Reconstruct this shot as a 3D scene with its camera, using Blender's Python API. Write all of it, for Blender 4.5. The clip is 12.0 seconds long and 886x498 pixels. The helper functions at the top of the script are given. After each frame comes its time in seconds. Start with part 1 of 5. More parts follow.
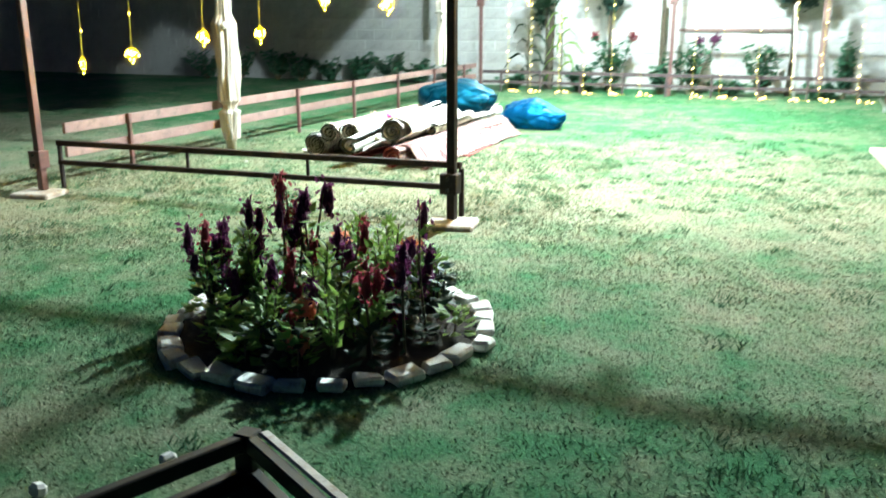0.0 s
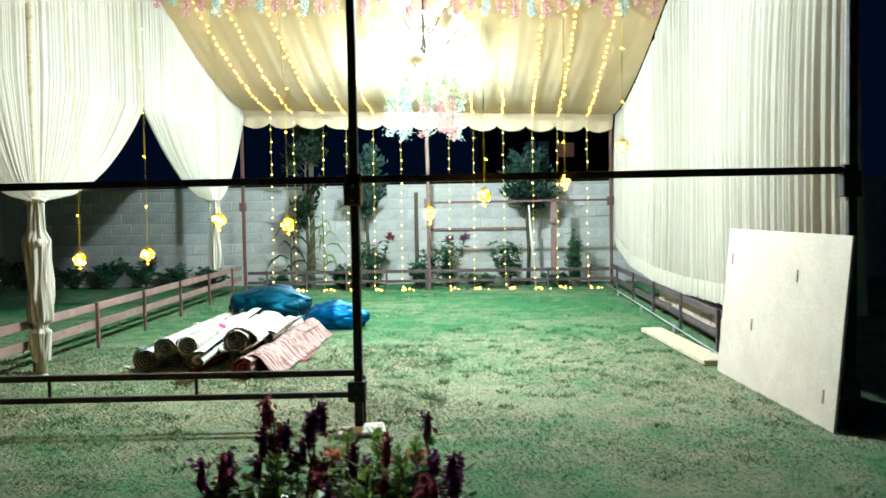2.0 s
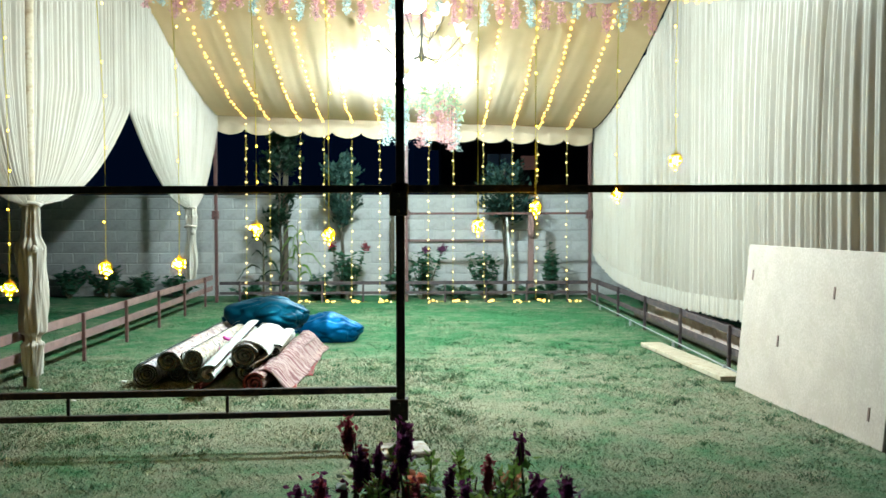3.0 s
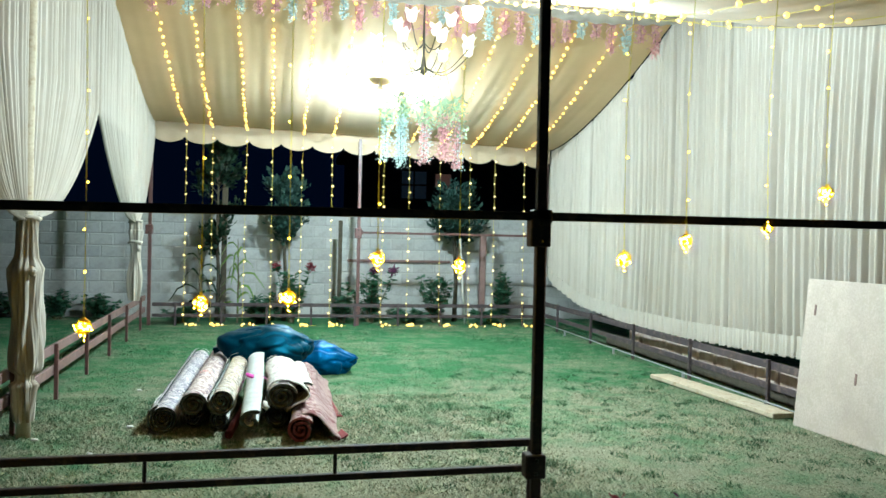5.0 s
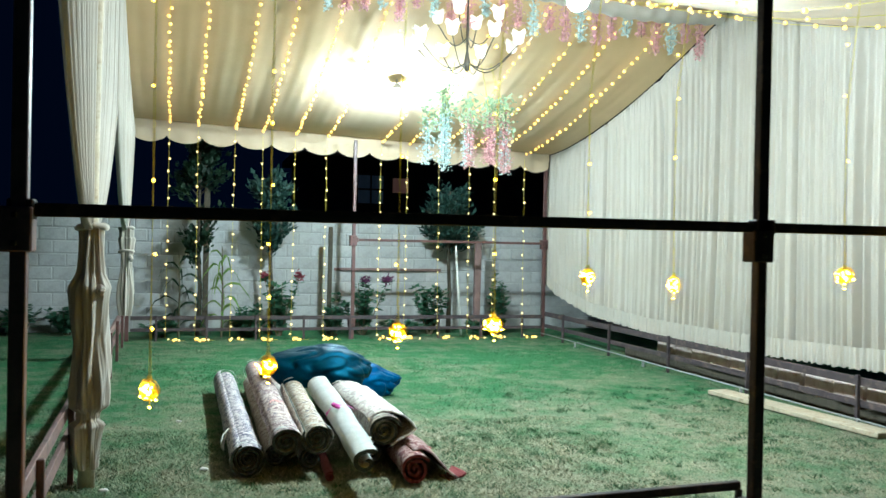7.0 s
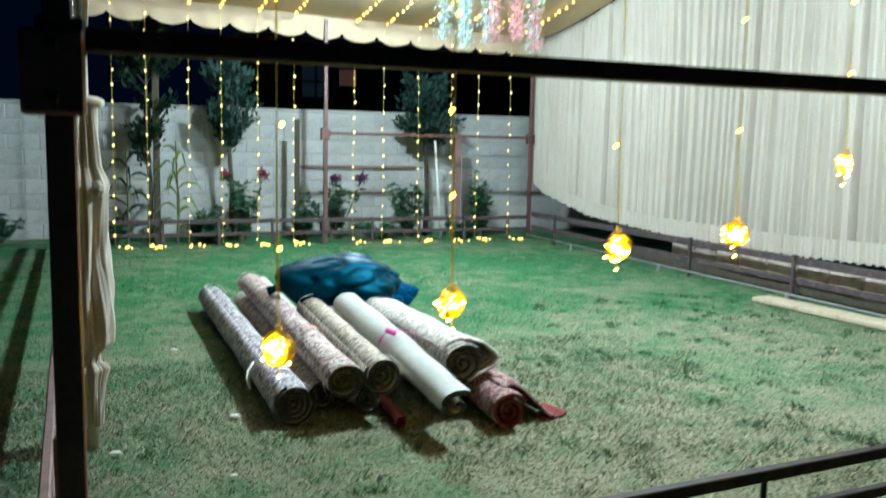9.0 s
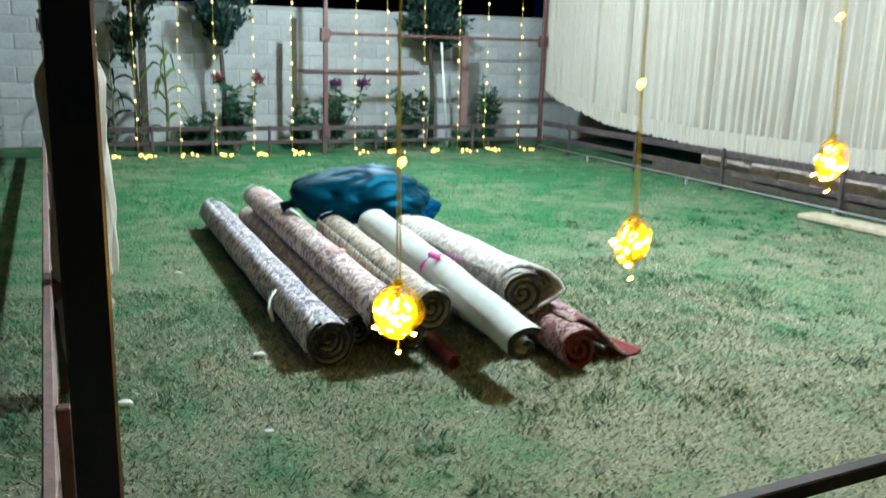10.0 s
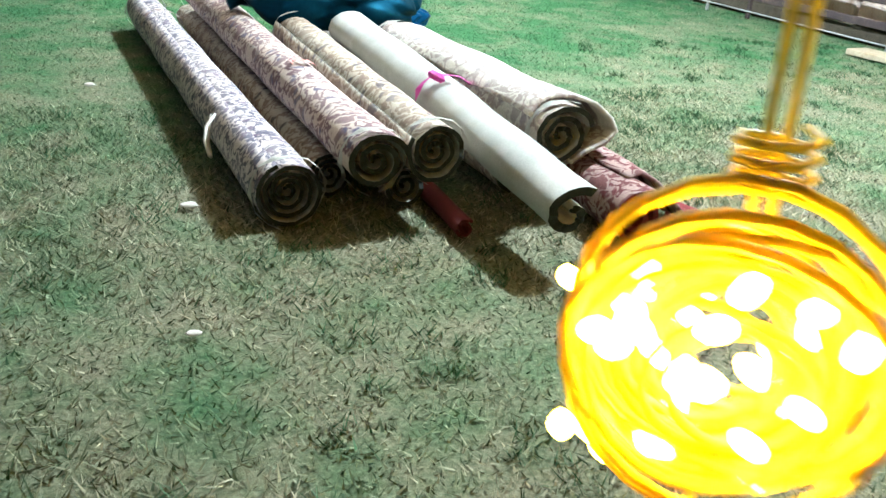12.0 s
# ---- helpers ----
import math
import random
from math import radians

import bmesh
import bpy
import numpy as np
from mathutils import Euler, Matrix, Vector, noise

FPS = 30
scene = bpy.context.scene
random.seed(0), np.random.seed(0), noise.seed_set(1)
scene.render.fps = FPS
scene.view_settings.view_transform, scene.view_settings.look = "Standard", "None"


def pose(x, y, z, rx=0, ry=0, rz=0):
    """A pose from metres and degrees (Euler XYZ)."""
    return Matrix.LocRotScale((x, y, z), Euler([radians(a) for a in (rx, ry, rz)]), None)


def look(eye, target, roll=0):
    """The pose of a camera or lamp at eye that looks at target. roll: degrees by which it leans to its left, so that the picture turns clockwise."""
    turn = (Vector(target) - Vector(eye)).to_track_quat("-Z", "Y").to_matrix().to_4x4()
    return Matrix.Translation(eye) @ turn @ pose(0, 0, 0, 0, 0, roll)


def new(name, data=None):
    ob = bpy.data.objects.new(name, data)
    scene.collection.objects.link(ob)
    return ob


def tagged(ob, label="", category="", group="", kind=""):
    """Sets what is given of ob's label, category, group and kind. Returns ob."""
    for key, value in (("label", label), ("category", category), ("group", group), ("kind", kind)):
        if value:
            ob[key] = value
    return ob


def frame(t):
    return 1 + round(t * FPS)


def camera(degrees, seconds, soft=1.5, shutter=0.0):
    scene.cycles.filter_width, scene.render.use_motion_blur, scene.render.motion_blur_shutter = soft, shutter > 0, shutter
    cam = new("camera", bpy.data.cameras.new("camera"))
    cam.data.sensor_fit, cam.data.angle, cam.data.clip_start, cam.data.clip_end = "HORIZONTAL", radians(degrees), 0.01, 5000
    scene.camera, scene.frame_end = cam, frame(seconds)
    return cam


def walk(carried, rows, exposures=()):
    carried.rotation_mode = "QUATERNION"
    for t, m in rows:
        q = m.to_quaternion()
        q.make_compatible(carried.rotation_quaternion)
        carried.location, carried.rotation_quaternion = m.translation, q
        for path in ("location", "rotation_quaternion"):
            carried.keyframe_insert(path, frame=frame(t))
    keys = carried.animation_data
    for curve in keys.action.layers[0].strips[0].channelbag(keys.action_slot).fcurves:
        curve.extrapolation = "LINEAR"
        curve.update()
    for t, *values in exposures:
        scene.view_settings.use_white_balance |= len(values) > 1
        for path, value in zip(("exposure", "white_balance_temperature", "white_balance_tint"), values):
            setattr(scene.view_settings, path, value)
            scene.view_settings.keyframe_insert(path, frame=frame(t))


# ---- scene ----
cam = camera(54.5, 12.0, shutter=0.5)
PATH = [
    (0, (-0.034, -0.097, 1.299), (-0.794, 1.679, 0.78), -0.1),
    (0.5, (-0.287, -0.35, 1.341), (-0.875, 1.521, 0.95), 0.7),
    (1, (-0.61, -0.495, 1.386), (-0.997, 1.453, 1.146), -0.6),
    (1.5, (-0.938, -0.681, 1.47), (-1.138, 1.303, 1.318), -1.2),
    (2, (-1.264, -0.694, 1.459), (-1.366, 1.301, 1.369), -1.0),
    (2.5, (-1.619, -0.6, 1.448), (-1.711, 1.397, 1.379), -0.2),
    (2.7, (-1.751, -0.572, 1.456), (-1.795, 1.427, 1.39), -0.1),
    (4.5, (-3.15, 0.042, 1.494), (-2.87, 2.021, 1.434), 1.3),
    (5, (-3.529, 0.285, 1.539), (-3.173, 2.253, 1.513), 1.2),
    (5.5, (-3.894, 0.454, 1.541), (-3.432, 2.4, 1.515), 1.1),
    (6, (-4.211, 0.735, 1.531), (-3.682, 2.663, 1.504), 1.3),
    (6.5, (-4.524, 0.995, 1.534), (-3.989, 2.923, 1.518), 1.4),
    (6.7, (-4.644, 1.124, 1.557), (-4.106, 3.051, 1.544), 1.3),
    (8.5, (-5.242, 2.376, 1.532), (-4.508, 4.236, 1.5), 1.0),
    (9, (-5.32, 2.8, 1.456), (-4.59, 4.647, 1.217), 1.1),
    (9.5, (-5.385, 3.184, 1.426), (-4.651, 5.016, 1.129), 1.4),
    (10, (-5.387, 3.549, 1.373), (-4.632, 5.345, 0.931), 1.5),
    (10.5, (-5.307, 3.909, 1.297), (-4.557, 5.675, 0.733), 1.4),
    (11, (-5.204, 4.255, 1.219), (-4.456, 5.969, 0.51), 2.1),
    (11.5, (-5.123, 4.484, 1.118), (-4.342, 6.145, 0.323), 3.5),
    (12, (-5.098, 4.618, 1.082), (-4.291, 6.258, 0.27), 5.0),
]
walk(cam, [(t, look(eye, target, roll)) for t, eye, target, roll in PATH],
     [(0, 1.7, 6700, 4), (0.5, 1.65, 6750, 3), (1.0, 1.3, 6700, 3), (1.5, 0.85, 6700, 1), (2.5, 0.38, 6650, 3), (4.5, 0.02, 6450, 3),
      (8.5, -0.12, 6250, 5), (10.0, 0.04, 6250, 7), (11.0, 0.06, 6350, 9), (11.5, 0.16, 6400, 10), (12, 0.38, 6600, 14)])

# ---------------------------------------------------------------- world and lamps
world = bpy.data.worlds.new("night")
scene.world = world
world.use_nodes = True
world.node_tree.nodes["Background"].inputs[0].default_value = (0.0004, 0.0018, 0.0075, 1)
world.node_tree.nodes["Background"].inputs[1].default_value = 1.0
FLOOD = 4500.0           # radiance of the two LED globes under the cloth
FLOOD_COLOUR = (0.79, 1.0, 1.10)
LAMP_FRONT = (-2.05, 7.3, 3.42)
LAMP_REAR = (-2.30, 12.29, 3.53)
SEED = random.Random(7)

# plan
Y0, Y1, RIDGE = 4.93, 15.05, 10.05
RX = 1.02


def left_x(y):
    return -5.38 - 0.037 * (y - 4.9)


def roof_z(x, y):
    """Height of the ceiling cloth."""
    u = min(1.0, abs(y - (Y1 if y > RIDGE else Y0)) / (Y1 - RIDGE))
    z = 3.14 + 1.16 * u ** 1.6
    return z + 0.22 * (RX - x) / 6.6


# ---------------------------------------------------------------- materials
def nodes_of(name):
    m = bpy.data.materials.new(name)
    m.use_nodes = True
    t = m.node_tree
    return m, t, t.nodes["Principled BSDF"]


def node(t, kind, **inputs):
    n = t.nodes.new(kind)
    for key, value in inputs.items():
        n.inputs[key.replace("_", " ")].default_value = value
    return n


def noise_of(t, coord, scale, detail=5.0, rough=0.6):
    n = node(t, "ShaderNodeTexNoise", Scale=scale, Detail=detail, Roughness=rough)
    t.links.new(coord, n.inputs["Vector"])
    return n.outputs["Fac"]


def ramp(t, fac, stops):
    r = t.nodes.new("ShaderNodeValToRGB")
    while len(r.color_ramp.elements) < len(stops):
        r.color_ramp.elements.new(0.5)
    for e, (p, c) in zip(r.color_ramp.elements, stops):
        e.position, e.color = p, (*c, 1)
    t.links.new(fac, r.inputs[0])
    return r.outputs["Color"]


def blend(t, fac, a, b, mode="MIX"):
    n = t.nodes.new("ShaderNodeMix")
    n.data_type, n.blend_type = "RGBA", mode
    for socket, v in ((n.inputs[0], fac), (n.inputs[6], a), (n.inputs[7], b)):
        if isinstance(v, (int, float)):
            socket.default_value = v
        elif isinstance(v, tuple):
            socket.default_value = (*v, 1)
        else:
            t.links.new(v, socket)
    return n.outputs[2]


def bump(t, bsdf, height, strength, distance):
    b = node(t, "ShaderNodeBump", Strength=strength, Distance=distance)
    t.links.new(height, b.inputs["Height"])
    t.links.new(b.outputs[0], bsdf.inputs["Normal"])


def surface(name, a, b, rough=0.6, coarse=3.0, fine=60.0, relief=0.3, depth=0.003, metal=0.0, spec=0.5, dirt=None, vary=0.0, sheen=0.0):
    """Two-scale mottled material: a and b mixed by coarse noise, fine grain in value and relief."""
    m, t, p = nodes_of(name)
    co = t.nodes.new("ShaderNodeTexCoord").outputs["Object"]
    big, small = noise_of(t, co, coarse), noise_of(t, co, fine, 4.0, 0.7)
    col = blend(t, ramp(t, big, [(0.3, (0, 0, 0)), (0.7, (1, 1, 1))]), a, b)
    col = blend(t, 0.55, col, ramp(t, small, [(0.25, (0.45,) * 3), (0.75, (1.0,) * 3)]), "MULTIPLY")
    if dirt:
        col = blend(t, ramp(t, noise_of(t, co, coarse * 2.3, 8.0, 0.7), [(0.52, (0, 0, 0)), (0.66, (1, 1, 1))]), col, dirt)
    if vary:
        info = t.nodes.new("ShaderNodeObjectInfo")
        lo = 1 - vary
        col = blend(t, 1.0, col, ramp(t, info.outputs["Random"], [(0.0, (lo, lo, lo)), (1.0, (1, 1, 1))]), "MULTIPLY")
    t.links.new(col, p.inputs["Base Color"])
    p.inputs["Roughness"].default_value, p.inputs["Metallic"].default_value = rough, metal
    p.inputs["Specular IOR Level"].default_value = spec
    if sheen:
        p.inputs["Sheen Weight"].default_value = sheen
    bump(t, p, small, relief, depth)
    return m


def glow(name, colour, strength, sampled=False):
    m, t, p = nodes_of(name)
    p.inputs["Base Color"].default_value = (*colour, 1)
    p.inputs["Emission Color"].default_value = (*colour, 1)
    p.inputs["Emission Strength"].default_value = strength
    m.cycles.emission_sampling = "AUTO" if sampled else "NONE"
    return m


def cloth(name, colour, shade, through_light=0.25):
    """Thin woven cloth: fine weave relief, faint stains, some light passing through."""
    m, t, p = nodes_of(name)
    co = t.nodes.new("ShaderNodeTexCoord").outputs["Object"]
    stain = noise_of(t, co, 1.7, 6.0, 0.65)
    weave = noise_of(t, co, 220.0, 2.0, 0.5)
    col = blend(t, ramp(t, stain, [(0.35, (0, 0, 0)), (0.75, (1, 1, 1))]), colour, shade)
    col = blend(t, 0.25, col, ramp(t, weave, [(0.3, (0.6,) * 3), (0.7, (1.0,) * 3)]), "MULTIPLY")
    t.links.new(col, p.inputs["Base Color"])
    p.inputs["Roughness"].default_value = 0.75
    p.inputs["Specular IOR Level"].default_value = 0.2
    p.inputs["Sheen Weight"].default_value = 0.2
    bump(t, p, weave, 0.15, 0.001)
    tr = t.nodes.new("ShaderNodeBsdfTranslucent")
    t.links.new(col, tr.inputs[0])
    mx = t.nodes.new("ShaderNodeMixShader")
    mx.inputs[0].default_value = through_light
    t.links.new(p.outputs[0], mx.inputs[1])
    t.links.new(tr.outputs[0], mx.inputs[2])
    t.links.new(mx.outputs[0], t.nodes["Material Output"].inputs["Surface"])
    return m


def lawn_material():
    m, t, p = nodes_of("lawn")
    co = t.nodes.new("ShaderNodeTexCoord").outputs["Object"]
    patch = noise_of(t, co, 0.45, 4.0, 0.55)
    mid = noise_of(t, co, 3.6, 5.0, 0.7)
    fine = noise_of(t, co, 70.0, 6.0, 0.75)
    green = ramp(t, fine, [(0.28, (0.008, 0.045, 0.019)), (0.5, (0.029, 0.125, 0.052)), (0.72, (0.085, 0.23, 0.095))])
    straw = ramp(t, fine, [(0.28, (0.05, 0.057, 0.03)), (0.5, (0.19, 0.19, 0.128)), (0.72, (0.37, 0.35, 0.26))])
    both = t.nodes.new("ShaderNodeMath")
    both.operation = "ADD"
    t.links.new(patch, both.inputs[0])
    t.links.new(mid, both.inputs[1])
    half = t.nodes.new("ShaderNodeMath")
    half.operation = "MULTIPLY"
    half.inputs[1].default_value = 0.5
    t.links.new(both.outputs[0], half.inputs[0])
    xyz = t.nodes.new("ShaderNodeSeparateXYZ")
    t.links.new(co, xyz.inputs[0])
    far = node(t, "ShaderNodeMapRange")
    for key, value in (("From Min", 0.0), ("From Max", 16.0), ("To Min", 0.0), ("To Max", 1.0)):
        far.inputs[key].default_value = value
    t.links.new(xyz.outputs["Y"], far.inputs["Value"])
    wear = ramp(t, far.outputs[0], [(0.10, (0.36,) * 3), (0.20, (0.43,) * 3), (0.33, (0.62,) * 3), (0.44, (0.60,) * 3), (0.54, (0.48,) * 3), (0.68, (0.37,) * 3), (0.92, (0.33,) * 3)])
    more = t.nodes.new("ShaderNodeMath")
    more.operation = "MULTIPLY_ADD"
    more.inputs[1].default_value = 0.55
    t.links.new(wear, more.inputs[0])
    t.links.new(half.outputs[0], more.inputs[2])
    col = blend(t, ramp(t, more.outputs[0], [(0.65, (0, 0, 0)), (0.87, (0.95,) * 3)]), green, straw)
    t.links.new(col, p.inputs["Base Color"])
    p.inputs["Roughness"].default_value, p.inputs["Specular IOR Level"].default_value = 0.95, 0.1
    bump(t, p, fine, 0.6, 0.012)
    return m


def blade_material():
    m, t, p = nodes_of("grass_blades")
    geo = t.nodes.new("ShaderNodeNewGeometry")
    co = t.nodes.new("ShaderNodeTexCoord").outputs["Object"]
    rnd = geo.outputs["Random Per Island"]
    green = ramp(t, rnd, [(0.0, (0.012, 0.07, 0.03)), (0.6, (0.043, 0.17, 0.07)), (1.0, (0.12, 0.28, 0.125))])
    straw = ramp(t, rnd, [(0.0, (0.04, 0.07, 0.032)), (0.5, (0.22, 0.205, 0.14)), (1.0, (0.53, 0.49, 0.37))])
    patch, mid = noise_of(t, co, 0.45, 4.0, 0.55), noise_of(t, co, 3.6, 5.0, 0.7)
    both = t.nodes.new("ShaderNodeMath")
    both.operation = "ADD"
    t.links.new(patch, both.inputs[0])
    t.links.new(mid, both.inputs[1])
    half = t.nodes.new("ShaderNodeMath")
    half.operation = "MULTIPLY"
    half.inputs[1].default_value = 0.5
    t.links.new(both.outputs[0], half.inputs[0])
    xyz = t.nodes.new("ShaderNodeSeparateXYZ")
    t.links.new(co, xyz.inputs[0])
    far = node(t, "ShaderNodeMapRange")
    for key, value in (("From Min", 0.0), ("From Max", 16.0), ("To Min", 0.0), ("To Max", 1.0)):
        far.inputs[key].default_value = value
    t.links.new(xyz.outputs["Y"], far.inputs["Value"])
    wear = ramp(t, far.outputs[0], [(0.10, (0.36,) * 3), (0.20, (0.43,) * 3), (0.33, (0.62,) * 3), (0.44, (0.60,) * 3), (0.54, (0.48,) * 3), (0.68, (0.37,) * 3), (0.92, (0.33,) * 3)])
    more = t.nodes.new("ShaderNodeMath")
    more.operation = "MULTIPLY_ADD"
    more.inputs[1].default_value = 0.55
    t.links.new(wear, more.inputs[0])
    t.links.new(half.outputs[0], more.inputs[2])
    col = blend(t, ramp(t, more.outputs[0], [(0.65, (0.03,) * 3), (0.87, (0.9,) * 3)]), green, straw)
    t.links.new(col, p.inputs["Base Color"])
    p.inputs["Roughness"].default_value, p.inputs["Specular IOR Level"].default_value = 0.8, 0.15
    return m


def rug_material(name, ground, motif, accent, scale=9.0):
    """Woven floral pile in UV metres: vines from warped rings, blossoms from cells, pile grain."""
    m, t, p = nodes_of(name)
    uv = t.nodes.new("ShaderNodeTexCoord").outputs["UV"]
    warp = node(t, "ShaderNodeTexNoise", Scale=scale * 0.8, Detail=2.0)
    t.links.new(uv, warp.inputs["Vector"])
    mixv = blend(t, 0.12, uv, warp.outputs["Color"])
    vor = node(t, "ShaderNodeTexVoronoi", Scale=scale)
    t.links.new(mixv, vor.inputs["Vector"])
    vine = noise_of(t, mixv, scale * 1.1, 2.0, 0.5)
    grain = noise_of(t, uv, 130.0, 3.0, 0.7)
    col = blend(t, ramp(t, vine, [(0.40, (0, 0, 0)), (0.44, (0.9,) * 3), (0.49, (0.9,) * 3), (0.52, (0, 0, 0)), (0.58, (0, 0, 0)), (0.61, (0.8,) * 3)]), ground, motif)
    col = blend(t, ramp(t, vor.outputs["Distance"], [(0.20, (0.9,) * 3), (0.30, (0, 0, 0))]), col, accent)
    worn = noise_of(t, uv, 2.2, 6.0, 0.7)
    col = blend(t, ramp(t, worn, [(0.45, (0, 0, 0)), (0.75, (0.5,) * 3)]), col, ground)
    col = blend(t, 0.6, col, ramp(t, grain, [(0.25, (0.4,) * 3), (0.7, (1.0,) * 3)]), "MULTIPLY")
    t.links.new(col, p.inputs["Base Color"])
    p.inputs["Roughness"].default_value, p.inputs["Specular IOR Level"].default_value = 0.95, 0.1
    bump(t, p, grain, 0.6, 0.004)
    return m


M_LAWN, M_BLADE = lawn_material(), blade_material()
M_TUFT = surface("tussock_green", (0.026, 0.125, 0.052), (0.055, 0.185, 0.078), 0.8, 30, 90, 0.1, 0.001)
M_PAINT = surface("maroon_paint", (0.16, 0.07, 0.065), (0.10, 0.045, 0.04), 0.45, 4, 90, 0.25, 0.001, dirt=(0.05, 0.03, 0.025))
# Darker copy of the maroon paint for members seen against the light.
M_BACKLITPAINT = surface("backlit_paint", (0.032, 0.02, 0.02), (0.02, 0.014, 0.015), 0.65, 4, 90, 0.25, 0.001, spec=0.2, dirt=(0.06, 0.035, 0.025))
M_OLDRAIL = surface("old_dark_rail", (0.085, 0.065, 0.07), (0.055, 0.042, 0.045), 0.75, 5, 70, 0.4, 0.002, spec=0.2, dirt=(0.12, 0.085, 0.075))
M_RAIL = surface("weathered_rail", (0.26, 0.155, 0.14), (0.175, 0.10, 0.09), 0.7, 5, 70, 0.4, 0.002, dirt=(0.11, 0.075, 0.06))
M_CURTAIN = cloth("white_curtain", (0.45, 0.405, 0.35), (0.405, 0.355, 0.295), 0.07)
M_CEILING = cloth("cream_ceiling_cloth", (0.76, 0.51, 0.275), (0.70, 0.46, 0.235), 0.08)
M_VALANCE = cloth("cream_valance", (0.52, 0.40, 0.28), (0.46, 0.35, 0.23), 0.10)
M_BLOCK = surface("concrete_block", (0.55, 0.545, 0.53), (0.45, 0.45, 0.44), 0.9, 2.2, 60, 0.7, 0.006, dirt=(0.35, 0.345, 0.33), vary=0.18)
M_MORTAR = surface("mortar", (0.48, 0.475, 0.455), (0.41, 0.405, 0.39), 0.95, 3, 80, 0.8, 0.006)
M_STONE = surface("whitewashed_stone", (0.92, 0.92, 0.90), (0.86, 0.84, 0.80), 0.8, 9, 90, 0.5, 0.004, dirt=(0.45, 0.34, 0.26), vary=0.18)
M_PAD = surface("concrete_pad", (0.55, 0.5, 0.45), (0.42, 0.37, 0.33), 0.9, 6, 80, 0.6, 0.004, dirt=(0.3, 0.22, 0.17))
M_PINKSTONE = surface("pinkish_stone", (0.62, 0.50, 0.45), (0.50, 0.37, 0.32), 0.9, 6, 70, 0.7, 0.006, dirt=(0.33, 0.22, 0.18), vary=0.2)
M_SOIL = surface("dark_soil", (0.025, 0.018, 0.013), (0.045, 0.033, 0.022), 1.0, 12, 90, 1.0, 0.02)
M_WOOD = surface("pale_timber", (0.56, 0.48, 0.36), (0.46, 0.38, 0.27), 0.75, 6, 60, 0.4, 0.002, dirt=(0.3, 0.22, 0.14))
M_BARK = surface("bark", (0.055, 0.045, 0.03), (0.10, 0.08, 0.055), 0.95, 14, 80, 1.0, 0.01)
M_LEAF = surface("dull_leaf", (0.010, 0.034, 0.018), (0.021, 0.058, 0.028), 0.6, 5, 40, 0.2, 0.001)
M_LEAF2 = surface("fresh_leaf", (0.12, 0.27, 0.06), (0.27, 0.36, 0.08), 0.55, 7, 40, 0.2, 0.001)
M_SHRUB = surface("shrub_leaf", (0.035, 0.125, 0.075), (0.06, 0.18, 0.09), 0.6, 6, 40, 0.2, 0.001)
M_FIR = surface("fir_needles", (0.009, 0.040, 0.032), (0.016, 0.058, 0.043), 0.7, 4, 40, 0.2, 0.001)
M_PURPLE = surface("purple_plume", (0.10, 0.02, 0.07), (0.17, 0.04, 0.12), 0.8, 20, 90, 0.6, 0.003)
M_MAGENTA = surface("red_plume", (0.26, 0.03, 0.06), (0.36, 0.08, 0.09), 0.8, 20, 90, 0.6, 0.003)
M_STEM = surface("flower_stem", (0.09, 0.11, 0.04), (0.12, 0.06, 0.05), 0.7, 14, 60, 0.2, 0.001)
M_PINKBLOOM = surface("coral_petal", (0.85, 0.28, 0.17), (0.88, 0.42, 0.26), 0.7, 14, 60, 0.2, 0.001)
M_BAG = surface("teal_satin", (0.001, 0.040, 0.074), (0.002, 0.053, 0.095), 0.52, 3, 40, 0.12, 0.002, metal=0.65, spec=0.05)
M_BAG2 = surface("blue_satin", (0.001, 0.07, 0.19), (0.002, 0.09, 0.24), 0.42, 3, 40, 0.12, 0.002, metal=0.5, spec=0.05)
M_BACKING = surface("rug_backing", (0.60, 0.62, 0.60), (0.44, 0.46, 0.43), 0.95, 7, 160, 1.0, 0.004)
# Dark green rug edge, deepened to near black for the unlit roll ends.
M_EDGE = surface("shaded_rug_edge", (0.014, 0.021, 0.018), (0.038, 0.048, 0.042), 0.95, 18, 120, 0.8, 0.003)
M_REDBACK = surface("red_felt", (0.18, 0.022, 0.028), (0.13, 0.016, 0.02), 0.95, 6, 120, 0.6, 0.002)
M_REDFELT = surface("red_felt_margin", (0.30, 0.06, 0.065), (0.22, 0.04, 0.045), 0.95, 14, 120, 0.6, 0.003)
M_RUG_BLUE = rug_material("lavender_floral_pile", (0.66, 0.60, 0.60), (0.09, 0.09, 0.15), (0.19, 0.15, 0.22), 15)
M_RUG_PINK = rug_material("rose_floral_pile", (0.68, 0.58, 0.53), (0.19, 0.11, 0.14), (0.16, 0.15, 0.23), 13)
M_RUG_TAN = rug_material("tan_floral_pile", (0.62, 0.56, 0.47), (0.30, 0.22, 0.18), (0.15, 0.13, 0.15), 13)
M_RUG_CREAM = rug_material("cream_floral_pile", (0.74, 0.71, 0.65), (0.40, 0.33, 0.32), (0.34, 0.30, 0.32), 11)
M_RUG_RED = rug_material("red_floral_pile", (0.40, 0.29, 0.275), (0.13, 0.03, 0.04), (0.18, 0.055, 0.065), 14)
M_RIBBON = surface("magenta_ribbon", (0.55, 0.02, 0.28), (0.66, 0.05, 0.36), 0.5, 12, 80, 0.3, 0.001)
